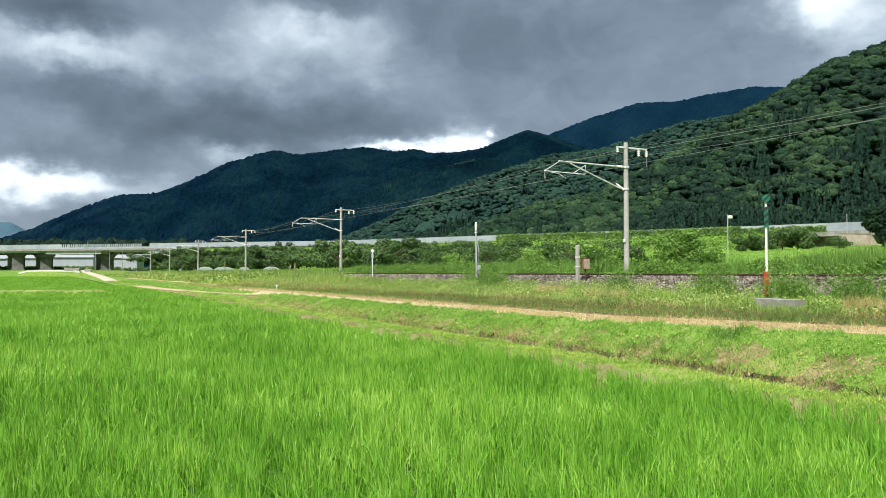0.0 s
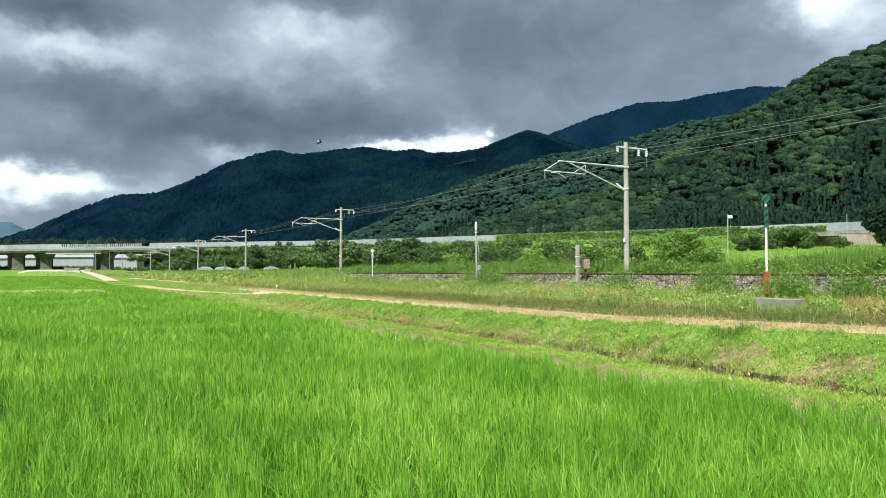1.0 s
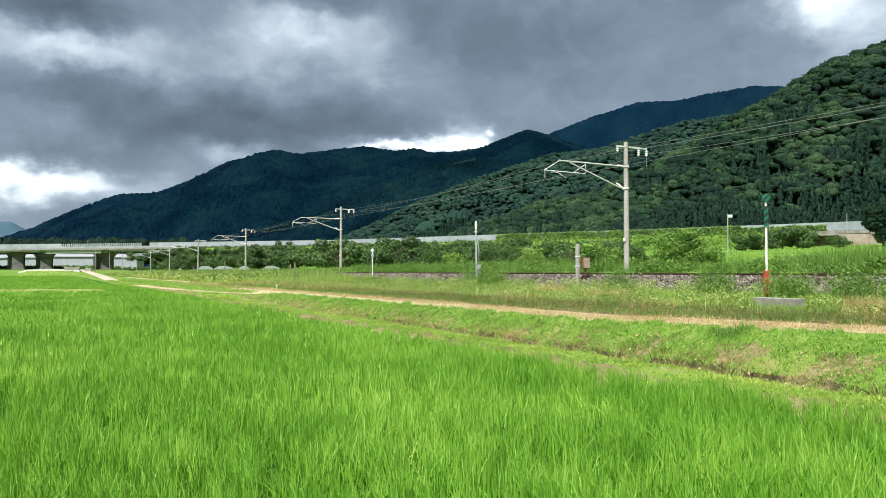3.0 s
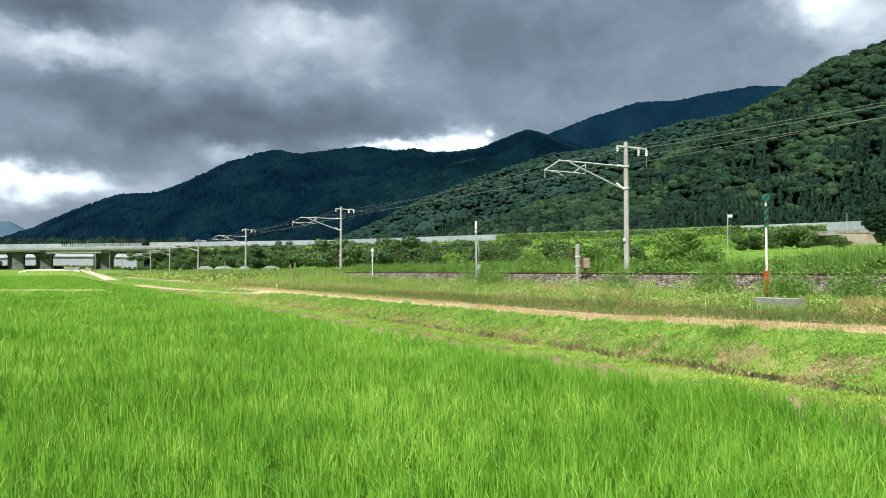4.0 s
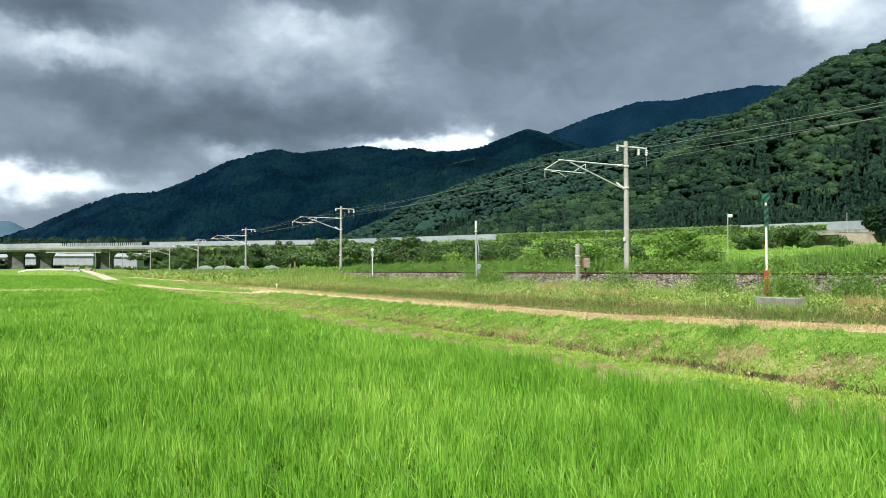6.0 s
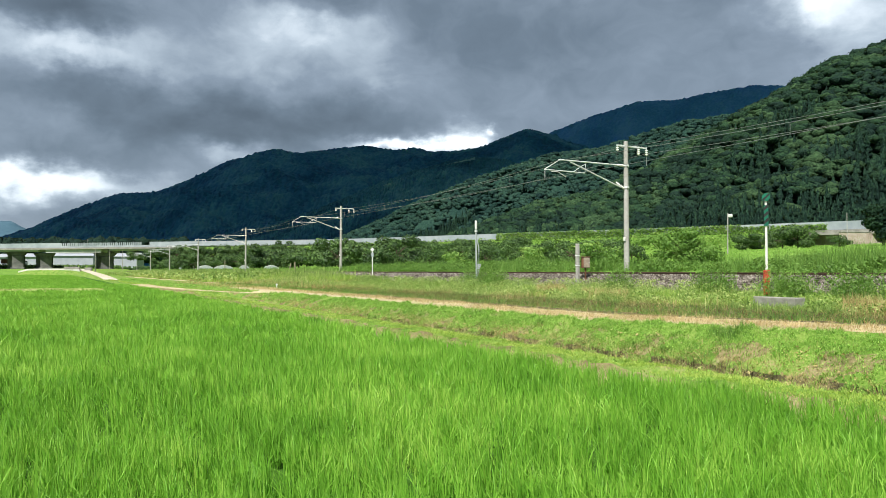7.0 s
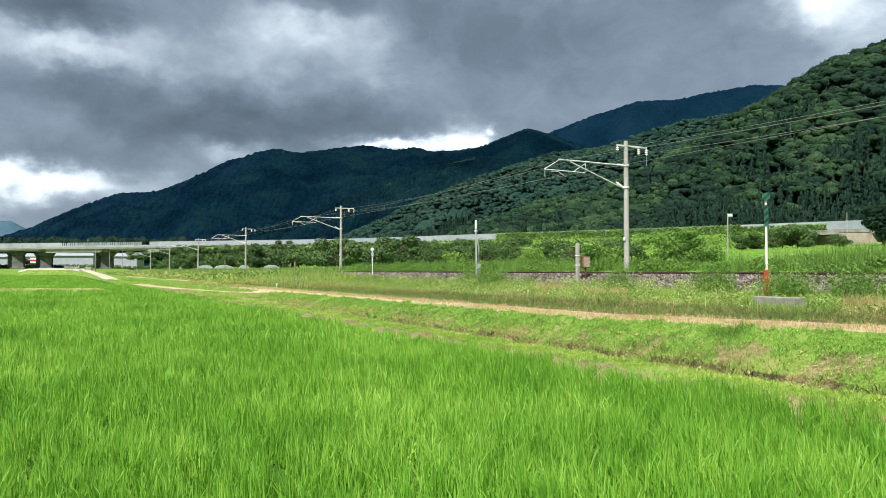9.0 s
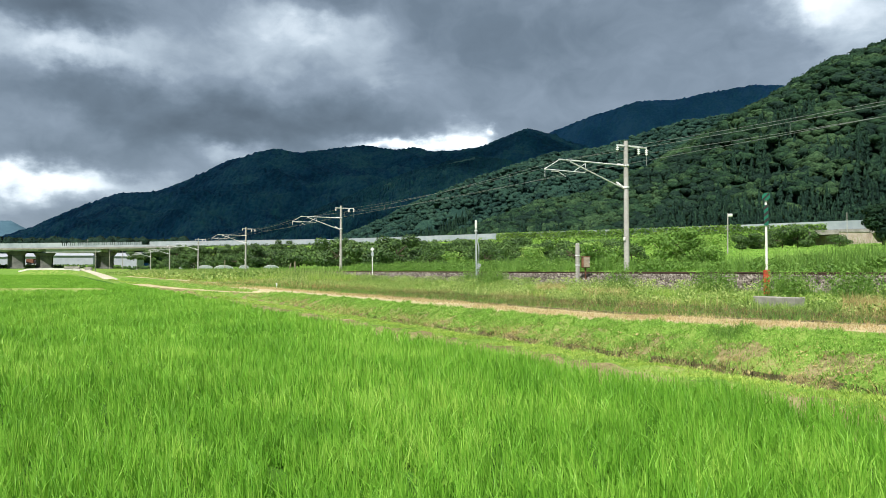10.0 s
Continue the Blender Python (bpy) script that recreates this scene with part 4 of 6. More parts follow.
CEDAR = [crown_template("cedar", 5, 6, 8, s) for s in range(20, 25)]
CEDAR_LOW = [crown_template("cedar", 4, 5, 3, s) for s in range(30, 34)]


def hill_woods(fn, n, col_lo, col_hi, d_lo, d_hi, cedar_share, h, broad_t, cedar_t, tag, m_cedar, leaf_kinds, sink=0.25):
    """Woods on a hill: cedar plantations low on the slope and in stands, broadleaf trees of several kinds elsewhere."""
    c = rng.uniform(col_lo, col_hi, n)
    d0, d1 = d_lo(c), d_hi(c)
    s = np.sqrt(rng.uniform(0, 1, n) * (1 - (d0 / d1) ** 2) + (d0 / d1) ** 2)
    d = d1 * s
    z = fn(c, d)
    up = (d - d0) / (d1 - d0)
    x = (c - 784) / FOC * d
    stand = wob(x, d, 0.018, 9.0) * 0.45 + (cedar_share - up)
    cedar = stand > rng.normal(0, 0.07, n)
    u, v = at((c - 784) / FOC, d)
    keep = z > EYE + 2.5
    hh = h * rng.uniform(0.65, 1.30, n)
    k = keep & cedar
    forest("cedar_wood", u[k], v[k], z[k] - 0.15 * hh[k], hh[k] * 1.1, rng.uniform(0.85, 1.25, k.sum()), cedar_t, m_cedar, "dark green cedar plantation on the " + tag)
    # kinds of tree change in patches and from tree to tree
    tone = np.clip(0.5 + 0.32 * wob(x, d, 0.035, 19.0) + rng.normal(0, 0.22, n), 0, 0.999)
    for i, (m_, words) in enumerate(leaf_kinds):
        k = keep & ~cedar & (np.floor(tone * len(leaf_kinds)) == i)
        forest("broadleaf_wood", u[k], v[k], z[k] - sink * hh[k], hh[k], rng.uniform(1.15, 1.55, k.sum()), broad_t, m_, words + " on the " + tag)


hill_woods(H_NEAR, 4700, 740, 1600, near_foot, lambda c: near_top(c) * 1.01, 0.36, 11.5, BROAD, CEDAR, "near hill", M_CEDAR,
           ((M_FOREST_DARK, "dense dark broadleaf wood"), (M_FOREST, "dense mid-green broadleaf wood"), (M_FOREST_LIGHT, "bright green broadleaf wood")))
hill_woods(H_MID, 5200, 590, 1420, mid_foot, lambda c: mid_top(c) * 1.01, 0.16, 11.5, BROAD_LOW, CEDAR_LOW, "haze-tinted middle hill", M_CEDAR,
           ((M_SLOPE_HAZE_DARK, "dense dark broadleaf wood"), (M_SLOPE_HAZE, "dense hazy green broadleaf wood"), (M_SLOPE_HAZE_LIGHT, "pale green broadleaf wood")), 0.46)
c = rng.uniform(-60, 1000, 900)
d = rng.uniform(440, 500, 900)
u, v = at((c - 784) / FOC, d)
c[:450] = rng.uniform(-60, 330, 450)
u, v = at((c - 784) / FOC, d)
forest("valley_wood", u, v, np.full(900, EYE + 1.0), np.where(c < 330, rng.uniform(16.5, 20.5, 900), rng.uniform(12.5, 19.5, 900)), rng.uniform(0.7, 1.1, 900), BROAD_LOW, M_FOREST_DARK, "dark belt of trees behind the expressway")


def scar(cols, row_lo, row_hi):
    """A bare strip on the spur: found where the slope shows at that height."""
    bm = bmesh.new()
    last = None
    for c0 in cols:
        pair = []
        for row in (row_lo(c0), row_hi(c0)):
            best = min(np.linspace(1300, 2000, 180), key=lambda d_: abs(481 - (float(H_SPUR(np.array(c0 * 1.0), np.array(d_))) - EYE) * FOC / d_ - row))
            u_, v_ = at(sx(c0), best - 10)
            pair.append(bm.verts.new((u_, v_, float(H_SPUR(np.array(c0 * 1.0), np.array(best))) + 5.0)))
        if last:
            bm.faces.new((last[0], pair[0], pair[1], last[1]))
        last = pair
    tagged(part("bare_slope", bm, M_SCAR_HAZE, None), "bare cleared strip on the wooded mountain spur, tinted for haze", "clearing", kind="structure")


scar(range(790, 842, 3), lambda c0: lerp_list(c0, RIDGE_SPUR) + 9 + 0.8 * math.sin(c0), lambda c0: lerp_list(c0, RIDGE_SPUR) + 9 - (c0 - 788) * 0.075 + 0.6 * math.sin(1.7 * c0))
scar(range(678, 694, 2), lambda c0: 334 + 1.2 * math.sin(c0), lambda c0: 334 - 0.33 * (c0 - 677) + 0.8 * math.sin(2.1 * c0))

c = rng.uniform(-40, 330, 520)
d = rng.uniform(350, 372, 520)
u, v = at((c - 784) / FOC, d)
forest("hedge", u, v, ground_z(u, v) - 0.3, rng.uniform(1.1, 2.7, 520), rng.uniform(0.55, 1.0, 520), BROAD_LOW, M_BUSH, "green hedges and scrub beyond the viaduct")
c = rng.uniform(-30, 215, 300)
d = rng.uniform(336.3, 338.8, 300)
u, v = at((c - 784) / FOC, d)
forest("hedge", u, v, ground_z(u, v) - 0.2, rng.uniform(0.9, 2.1, 300), rng.uniform(0.5, 0.9, 300), BROAD_LOW, M_BUSH, "dark green scrub along the lane behind the viaduct")


# ---- unseen cloud slab, added to shade the mountains ----
def make_shade_cloud():
    bm = bmesh.new()
    ks, ss = np.linspace(0, 1, 54), np.linspace(-3600, 2400, 60)
    for low in (True, False):
        grid = []
        for k in ks:
            row = []
            for s_ in ss:
                d_ = 330 + k * (2230 + 1340 * min(1.0, max(0.0, (s_ + 700) / 600)))
                rim = min(1.0, 4 * k, 4 * (1 - k), (s_ + 3600) / 500, (2400 - s_) / 500)
                n = 70 * noise.noise(Vector((d_ / 300, s_ / 300, 0.3)))
                z = 1500 + (n - 60 * rim if low else n + 260 * math.sqrt(max(0, rim)))
                x, y = d_ * SA + s_ * CA, d_ * CA - s_ * SA
                row.append(bm.verts.new((x, y, z)))
            grid.append(row)
        for ra, rb in zip(grid, grid[1:]):
            for i in range(len(ss) - 1):
                q = (ra[i], ra[i + 1], rb[i + 1], rb[i])
                bm.faces.new(q if low else q[::-1])
    ob = part("storm_cloud", bm, M_CLOUD, None)
    tagged(ob, "out-of-view cloud slab added to shade the mountains", "cloud", kind="structure")


make_shade_cloud()


# ---- grasses ----
BLOCK_U, BLOCK_V = on_line(1377, 17.3)[:2]     # foundation block, bare ground before it
MARK_U, MARK_V = on_line(1356.5, 20.3)[:2]     # foot of the striped marker: a trodden gap leads to it
def grass(name, u0, u1, v0, v1, density, h0, h1, w, material, label, lean=0.4, mask=None, segs=3, bend=0.6):
    u, v = scatter(u0, u1, v0, v1, density)
    if mask is not None:
        k = mask(u, v)
        u, v = u[k], v[k]
    k = (u < 11.2) | (u > 17) | (v < 60) | ~worn(u, v) | (rng.uniform(0, 1, len(u)) < 0.25)
    k &= ~on_bend(u, v) | (rng.uniform(0, 1, len(u)) < 0.06)
    k &= (np.abs(v - u * BLOCK_V / BLOCK_U) > 0.72) | (u < 15.0) | (u > BLOCK_U) | (h1 < 0.35)
    k &= (np.abs(v - u * MARK_V / MARK_U) > 0.28) | (u < 16.8) | (u > MARK_U) | (h1 < 0.2)
    u, v = u[k], v[k]
    n = len(u)
    if n:
        h = rng.uniform(h0, h1, n) * (0.75 + 0.35 * (wob(u, v, 1.1, 8.0) + 0.6))
        ob = make_blades(name, u, v, ground_z(u, v) - 0.01, h, w * rng.uniform(0.6, 1.3, n), material, lean, (0.03, 0.02), bend, segs)
        tagged(ob, label, "grass", kind="stuff")


def leaves(name, x, y, z, size, material, label, category="weeds"):
    """Loose leaf clumps: one bent quad each, turned at random and mostly upward."""
    n = len(x)
    nrm = rng.normal(0, 1, (n, 3)) + np.array([0, 0, 0.8])
    nrm /= np.linalg.norm(nrm, axis=1)[:, None]
    t1 = np.cross(nrm, rng.normal(0, 1, (n, 3)))
    t1 /= np.linalg.norm(t1, axis=1)[:, None]
    t2 = np.cross(nrm, t1)
    c = np.stack([x, y, z], -1)
    s = np.asarray(size)[:, None] if np.ndim(size) else np.full((n, 1), size)
    tip, base = c + t1 * s, c - t1 * s
    l, r = c + t2 * s * 0.55 - nrm * s * 0.2, c - t2 * s * 0.55 - nrm * s * 0.2
    V = np.stack([base, l, tip, r], 1).reshape(-1, 3)
    F = np.arange(n * 4).reshape(-1, 4)
    return tagged(new(name, mesh_of(name, V, F, material)), label, category, kind="stuff")


def tussocks(name, u0, u1, v0, v1, clumps, blades, h, w, material, label, mask=None, spread=0.05):
    """Short grass in small domed tussocks whose blades lean outward."""
    u, v = scatter(u0, u1, v0, v1, clumps)
    if mask is not None:
        k = mask(u, v)
        u, v = u[k], v[k]
    size = np.repeat(rng.uniform(0.6, 1.5, len(u)), blades)
    u, v = np.repeat(u, blades), np.repeat(v, blades)
    n = len(u)
    r, a_ = np.sqrt(rng.uniform(0, 1, n)), rng.uniform(0, 2 * math.pi, n)
    du, dv = r * np.cos(a_), r * np.sin(a_)
    hh = h * size * rng.uniform(0.7, 1.2, n) * (1.1 - 0.5 * r)
    pu, pv = u + du * spread * size, v + dv * spread * size
    ob = make_blades(name, pu, pv, ground_z(pu, pv) - 0.01, hh, w * rng.uniform(0.7, 1.3, n), material, 0.25, (0, 0), 0.8, 2, None, (du * 0.9, dv * 0.9))
    tagged(ob, label, "grass", kind="stuff")


def dry_spot(u, v):
    return wob(u, v, 0.45, 11.0) + 0.5 * wob(u, v, 1.7, 12.0) > 0.38 + rng.normal(0, 0.15, len(u))


def not_dry(u, v):
    return ~dry_spot(u, v)


# bund and ditch bank
grass("bund_grass", 7.0, 7.98, -2, 30, 1500, 0.025, 0.07, 0.009, M_LIME, "short bright green grass on the paddy bund", 0.8, segs=2)
grass("bund_grass", 6.9, 7.95, 30, 120, 260, 0.04, 0.10, 0.016, M_LIME, "short bright green grass on the paddy bund", 0.6, segs=2)
def bank_cover(u, v):
    """Green on the upper bank, thin and patchy towards the ditch."""
    low = np.clip((9.05 - u) / 0.6, 0, 1)
    return wob(u, v, 1.1, 21.0) + 0.5 * wob(u, v, 4.0, 22.0) > -0.95 + 0.85 * low + rng.normal(0, 0.25, len(u))


grass("bank_turf", 8.6, 9.5, -2, 16, 2600, 0.03, 0.085, 0.008, M_GRASS, "soft mown bright green turf on the ditch bank", 0.7, segs=2, mask=bank_cover)
grass("bank_turf", 8.6, 9.45, 16, 34, 900, 0.04, 0.10, 0.012, M_GRASS, "soft mown bright green turf on the ditch bank", 0.7, segs=2, mask=bank_cover)
tussocks("bank_grass", 8.38, 9.5, -2, 13, 110, 24, 0.065, 0.008, M_GRASS, "mown green grass tussocks on the ditch bank", bank_cover)
tussocks("bank_grass", 8.38, 9.5, 13, 26, 90, 22, 0.085, 0.011, M_GRASS, "mown green grass tussocks on the ditch bank", bank_cover, 0.06)
tussocks("bund_tufts", 6.9, 7.95, -2, 16, 60, 18, 0.05, 0.009, M_LIME, "low bright tussocks on the paddy bund", lambda u, v: u > 7.1, 0.05)
grass("bank_grass", 8.4, 9.45, 22, 34, 500, 0.05, 0.13, 0.012, M_GRASS, "mown green grass on the ditch bank", 0.85, segs=2, mask=bank_cover)
grass("bank_litter", 8.2, 9.25, -2, 34, 600, 0.02, 0.06, 0.012, M_DRY, "cut straw lying on the ditch bank", 1.7, segs=2, mask=lambda u, v: ~bank_cover(u, v))
grass("bank_grass", 8.35, 9.4, 30, 120, 160, 0.06, 0.16, 0.014, M_GRASS, "mown green grass on the ditch bank", 0.7, segs=2)
grass("bank_straw", 7.9, 9.2, -2, 45, 160, 0.05, 0.16, 0.006, M_DRY, "cut straw lying on the ditch bank", 1.6, mask=lambda u, v: wob(u, v, 0.9, 31.0) > 0.15 + rng.normal(0, 0.15, len(u)))
for lo, hi, v_far, dens in ((6.6, 7.95, 22, 250), (8.42, 9.65, 26, 260)):
    u, v = scatter(lo, hi, -1, v_far, dens)
    k = wob(u, v, 2.6, 71.0) > 0.1 + rng.normal(0, 0.2, len(u))
    u, v = u[k], v[k]
    leaves("clover", u, v, ground_z(u, v) + rng.uniform(0.01, 0.07, len(u)), rng.uniform(0.008, 0.017, len(u)), M_GRASS, "low clover and broad weeds on the bank", "weeds")
u, v = scatter(7.7, 8.9, -1, 40, 110)
k = wob(u, v, 1.1, 81.0) > 0.1 + rng.normal(0, 0.2, len(u))
u, v = u[k], v[k]
leaves("dead_leaves", u, v, ground_z(u, v) + rng.uniform(0.0, 0.05, len(u)), rng.uniform(0.015, 0.04, len(u)), M_DRY, "brown dead leaves and clods along the ditch", "litter")
grass("bund_sprouts", 5.4, 7.0, -2, 40, 700, 0.03, 0.09, 0.010, M_GRASS, "thin green sprouts on the muddy side of the bund", 0.8, segs=2, mask=lambda u, v: wob(u, v, 1.0, 36.0) > -0.1 + rng.normal(0, 0.5, len(u)))
grass("bund_straw", 6.2, 7.05, -2, 45, 300, 0.03, 0.07, 0.009, M_DRY, "cut straw lying on the paddy bund", 1.6, mask=lambda u, v: wob(u, v, 0.7, 33.0) > -0.1 + rng.normal(0, 0.2, len(u)))
grass("ditch_straw", 8.15, 8.6, -2, 30, 420, 0.06, 0.2, 0.007, M_DRY, "straw hanging over the ditch edge", 1.3, segs=2, mask=lambda u, v: wob(u, v, 1.2, 35.0) > -0.3 + rng.normal(0, 0.25, len(u)))
grass("ditch_grass", 7.7, 7.95, -2, 40, 300, 0.04, 0.12, 0.010, M_GRASS, "grass hanging over the ditch edge", 1.0, segs=2)
# Dark stalks that draw a broken dark line along the ditch.
grass("ditch_dead", 8.06, 8.36, -2, 22, 1000, 0.05, 0.13, 0.014, M_MUD, "dark brown stalks along the ditch", 0.9, segs=2, mask=lambda u, v: wob(u, v, 1.3, 37.0) > -0.15 + rng.normal(0, 0.2, len(u)))
# broken ground cover on the ditch bank
for nm, cnt, m_, lo, hi, lab in (("bank_weeds", 22000, M_GRASS, 0.008, 0.018, "small bright leaves of low weeds on the ditch bank"), ("bank_clover", 2500, M_WEED, 0.010, 0.022, "dark green low weeds on the ditch bank"), ("bank_dead", 9000, M_DRY, 0.008, 0.020, "bleached dead stalks and leaves on the ditch bank")):
    u, v = rng.uniform(8.3, 9.35, cnt) if m_ is not M_DRY else 8.25 + 0.6 * rng.uniform(0, 1, cnt) ** 1.4, -2 + 32 * rng.uniform(0, 1, cnt) ** 1.3
    k = wob(u, v, 0.6, 50.0 + cnt % 7 + lo * 100) > rng.normal(0.0, 0.25, cnt)
    u, v = u[k], v[k]
    leaves(nm, u, v, ground_z(u, v) + rng.uniform(0.01, 0.11, len(u)) ** 1.2, rng.uniform(lo, hi, len(u)), m_, lab, "weeds")
tussocks("ditch_tussocks", 8.02, 8.34, -2, 26, 60, 26, 0.09, 0.009, M_DRY, "bleached straw tussocks over the ditch", None, 0.07)
tussocks("ditch_tussocks", 8.0, 8.4, -2, 30, 45, 26, 0.09, 0.009, M_GRASS, "green grass tussocks over the ditch", None, 0.07)
tussocks("bank_mugwort", 8.4, 9.1, -1, 22, 0.7, 46, 0.13, 0.012, M_REED, "blue-green weed clumps on the ditch bank", None, 0.10)
grass("russet_undergrowth", 11.5, 15.8, -1, 40, 125, 0.05, 0.16, 0.011, M_RUSSET, "low russet dead stalks beside the dirt track", 0.8, segs=2, mask=lambda u, v: wob(u, v, 0.6, 67.0) > -0.2 + rng.normal(0, 0.3, len(u)))
grass("russet_weeds", 12.0, 19.0, 34, 130, 45, 0.12, 0.40, 0.026, M_RUSSET, "clumps of russet dead weeds beside the railway", 0.6, segs=2, mask=lambda u, v: wob(u, v, 0.28, 68.0) > 0.2 + rng.normal(0, 0.2, len(u)))
grass("olive_undergrowth", 11.2, 16.0, -1, 60, 170, 0.06, 0.20, 0.012, M_REED, "dull green low stalks beside the dirt track", 0.7, segs=2)
grass("dead_undergrowth", 11.8, 15.6, -1, 40, 240, 0.05, 0.15, 0.012, M_MUD, "dark brown dead stalks beside the dirt track", 0.9, segs=2, mask=lambda u, v: wob(u, v, 0.5, 61.0) > -0.35 + rng.normal(0, 0.2, len(u)))
grass("tan_weeds", 12.5, 20, 40, 130, 30, 0.2, 0.5, 0.028, M_DRY, "patches of tan dry weeds beside the railway", 0.6, segs=2, mask=lambda u, v: wob(u, v, 0.22, 63.0) > 0.15 + rng.normal(0, 0.2, len(u)))
# low bund across the paddy
n = 5200
side = rng.uniform(-29, -17.0, n)
dep = 46.8 + 0.235 * side + rng.uniform(-0.4, 0.4, n)
u, v = side * CA + dep * SA, -side * SA + dep * CA
side_ = np.linspace(-31, -17.6, 33)
rows_ = []
for off, zz in ((-0.5, 0.2), (-0.3, 0.54), (0.0, 0.595), (0.3, 0.54), (0.5, 0.2)):
    dep_ = 46.8 + 0.235 * side_ + off
    rows_.append(np.stack([side_ * CA + dep_ * SA, -side_ * SA + dep_ * CA, (zz + 0.02 * wob(side_, dep_, 1.3, 4.0)) * np.clip((-17.6 - side_) / 2.0, 0.2, 1)], -1))
i_ = np.arange(165).reshape(5, 33)
ridge = new("cross_bund", mesh_of("cross_bund", np.concatenate(rows_), np.stack([i_[:-1, :-1], i_[:-1, 1:], i_[1:, 1:], i_[1:, :-1]], -1).reshape(-1, 4), M_PALE, True))
tagged(ridge, "pale grassy bund across the paddy", "bund", kind="structure")
tagged(make_blades("bund_grass", u, v, np.where(side < -19.5, 0.54, 0.3), rng.uniform(0.03, 0.09, n), np.full(n, 0.02), M_PALE, 0.8, (0, 0), 0.6, 2), "pale short grass on the cross bund", "grass", kind="stuff")
# dirt track: dead grass along both edges
grass("track_straw", 9.45, 10.45, -2, 17, 800, 0.03, 0.09, 0.009, M_STRAW, "bleached tan grass covering the dirt track", 0.7, segs=2)
grass("track_straw", 9.98, 10.9, 17, 44, 230, 0.04, 0.11, 0.014, M_STRAW, "bleached tan grass along the dirt track", 0.7, segs=2)
grass("track_straw", 9.45, 9.75, -2, 20, 160, 0.04, 0.12, 0.008, M_DRY, "dead tan grass along the dirt track", 0.8, segs=2)
grass("track_straw", 10.4, 11.0, -2, 40, 110, 0.04, 0.12, 0.010, M_DRY, "dead tan grass along the dirt track", 0.8, segs=2)
grass("track_straw", 9.2, 11.4, 40, 70, 25, 0.06, 0.2, 0.03, M_DRY, "dead tan grass along the dirt track", 0.7, segs=2)
grass("track_straw", 10.0, 10.8, -2, 40, 90, 0.03, 0.10, 0.009, M_DRY, "dead tan grass along the dirt track", 1.0, segs=2)
for col_a, col_b, off in ((1030, 1115, 17.0), (1490, 1568, 16.5), (300, 420, 15.5), (950, 1000, 18.5)):
    n = 900
    cc, oo = rng.uniform(col_a, col_b, n), off + rng.normal(0, 0.5, n)
    dd = FOC * oo / ((cc - 98) * CA)
    vv = (dd - oo * SA) / CA
    tagged(make_blades("seed_grass", oo, vv, ground_z(oo, vv), rng.uniform(0.2, 0.55, n), np.full(n, 0.014 * max(1.0, float(dd.mean()) / 25)), M_DRY, 0.5, (0.05, 0), 0.7, 2), "pale dry seed grass in clumps", "grass", kind="stuff")
# weeds between the dirt track and the railway
grass("low_weeds", 11.3, 15.0, 0, 40, 22, 0.05, 0.16, 0.010, M_WEED, "low green weeds beside the dirt track", 0.6, segs=2)
grass("low_weeds", 15.0, 17.6, 0, 40, 170, 0.10, 0.30, 0.012, M_WEED, "mixed green weeds beside the railway", 0.5, mask=not_dry, segs=2)
grass("fresh_weeds", 15.6, 20.8, 2, 60, 190, 0.10, 0.38, 0.014, M_SHOOT, "fresh bright green weeds in clumps beside the railway", 0.5, segs=2, mask=lambda u, v: wob(u, v, 0.7, 77.0) + 0.4 * wob(u, v, 2.2, 78.0) > 0.25 + rng.normal(0, 0.12, len(u)))
grass("fresh_weeds", 12.0, 20.6, 60, 200, 40, 0.2, 0.55, 0.045, M_SHOOT, "fresh bright green weeds in clumps beside the railway", 0.5, segs=2, mask=lambda u, v: wob(u, v, 0.25, 77.0) > 0.0 + rng.normal(0, 0.2, len(u)))
grass("low_weeds", 12.0, 17.0, 40, 180, 24, 0.12, 0.40, 0.035, M_WEED, "mixed green weeds beside the railway", 0.5, segs=2)
grass("dead_weeds", 13.5, 20.2, 0, 90, 90, 0.12, 0.36, 0.012, M_DRY, "patches of dead brown weeds beside the railway", 0.8, mask=dry_spot)
grass("tall_weeds", 15.5, 20.9, 3, 52, 130, 0.10, 0.30, 0.016, M_WEED, "green weeds at the foot of the ballast", 0.45, mask=not_dry, segs=2)
grass("tall_weeds", 14.5, 21.2, 3, 52, 34, 0.22, 0.55, 0.018, M_WEED, "tall green weeds at the foot of the ballast", 0.4, mask=lambda u, v: wob(u, v, 0.8, 51.0) > 0.42 + rng.normal(0, 0.1, len(u)))
grass("hummock_weeds", 15.5, 20.2, 46, 130, 60, 0.4, 0.95, 0.028, M_SHOOT, "tall fresh weeds in hummocks beside the railway", 0.4, segs=2, mask=lambda u, v: wob(u, v, 0.42, 83.0) + 0.3 * wob(u, v, 1.3, 84.0) > 0.30 + rng.normal(0, 0.08, len(u)))
grass("verge_weeds", 19.4, 21.6, 58, 240, 60, 0.5, 1.15, 0.05, M_WEED, "tall weeds hiding the ballast", 0.35, segs=2)
grass("tall_weeds", 15.5, 21.3, 52, 230, 20, 0.3, 0.85, 0.05, M_WEED, "tall green weeds at the foot of the ballast", 0.4, segs=2, mask=lambda u, v: wob(u, v, 0.22, 79.0) > -0.25 + rng.normal(0, 0.2, len(u)))
u, v = scatter(15.0, 21.2, 3, 70, 300)
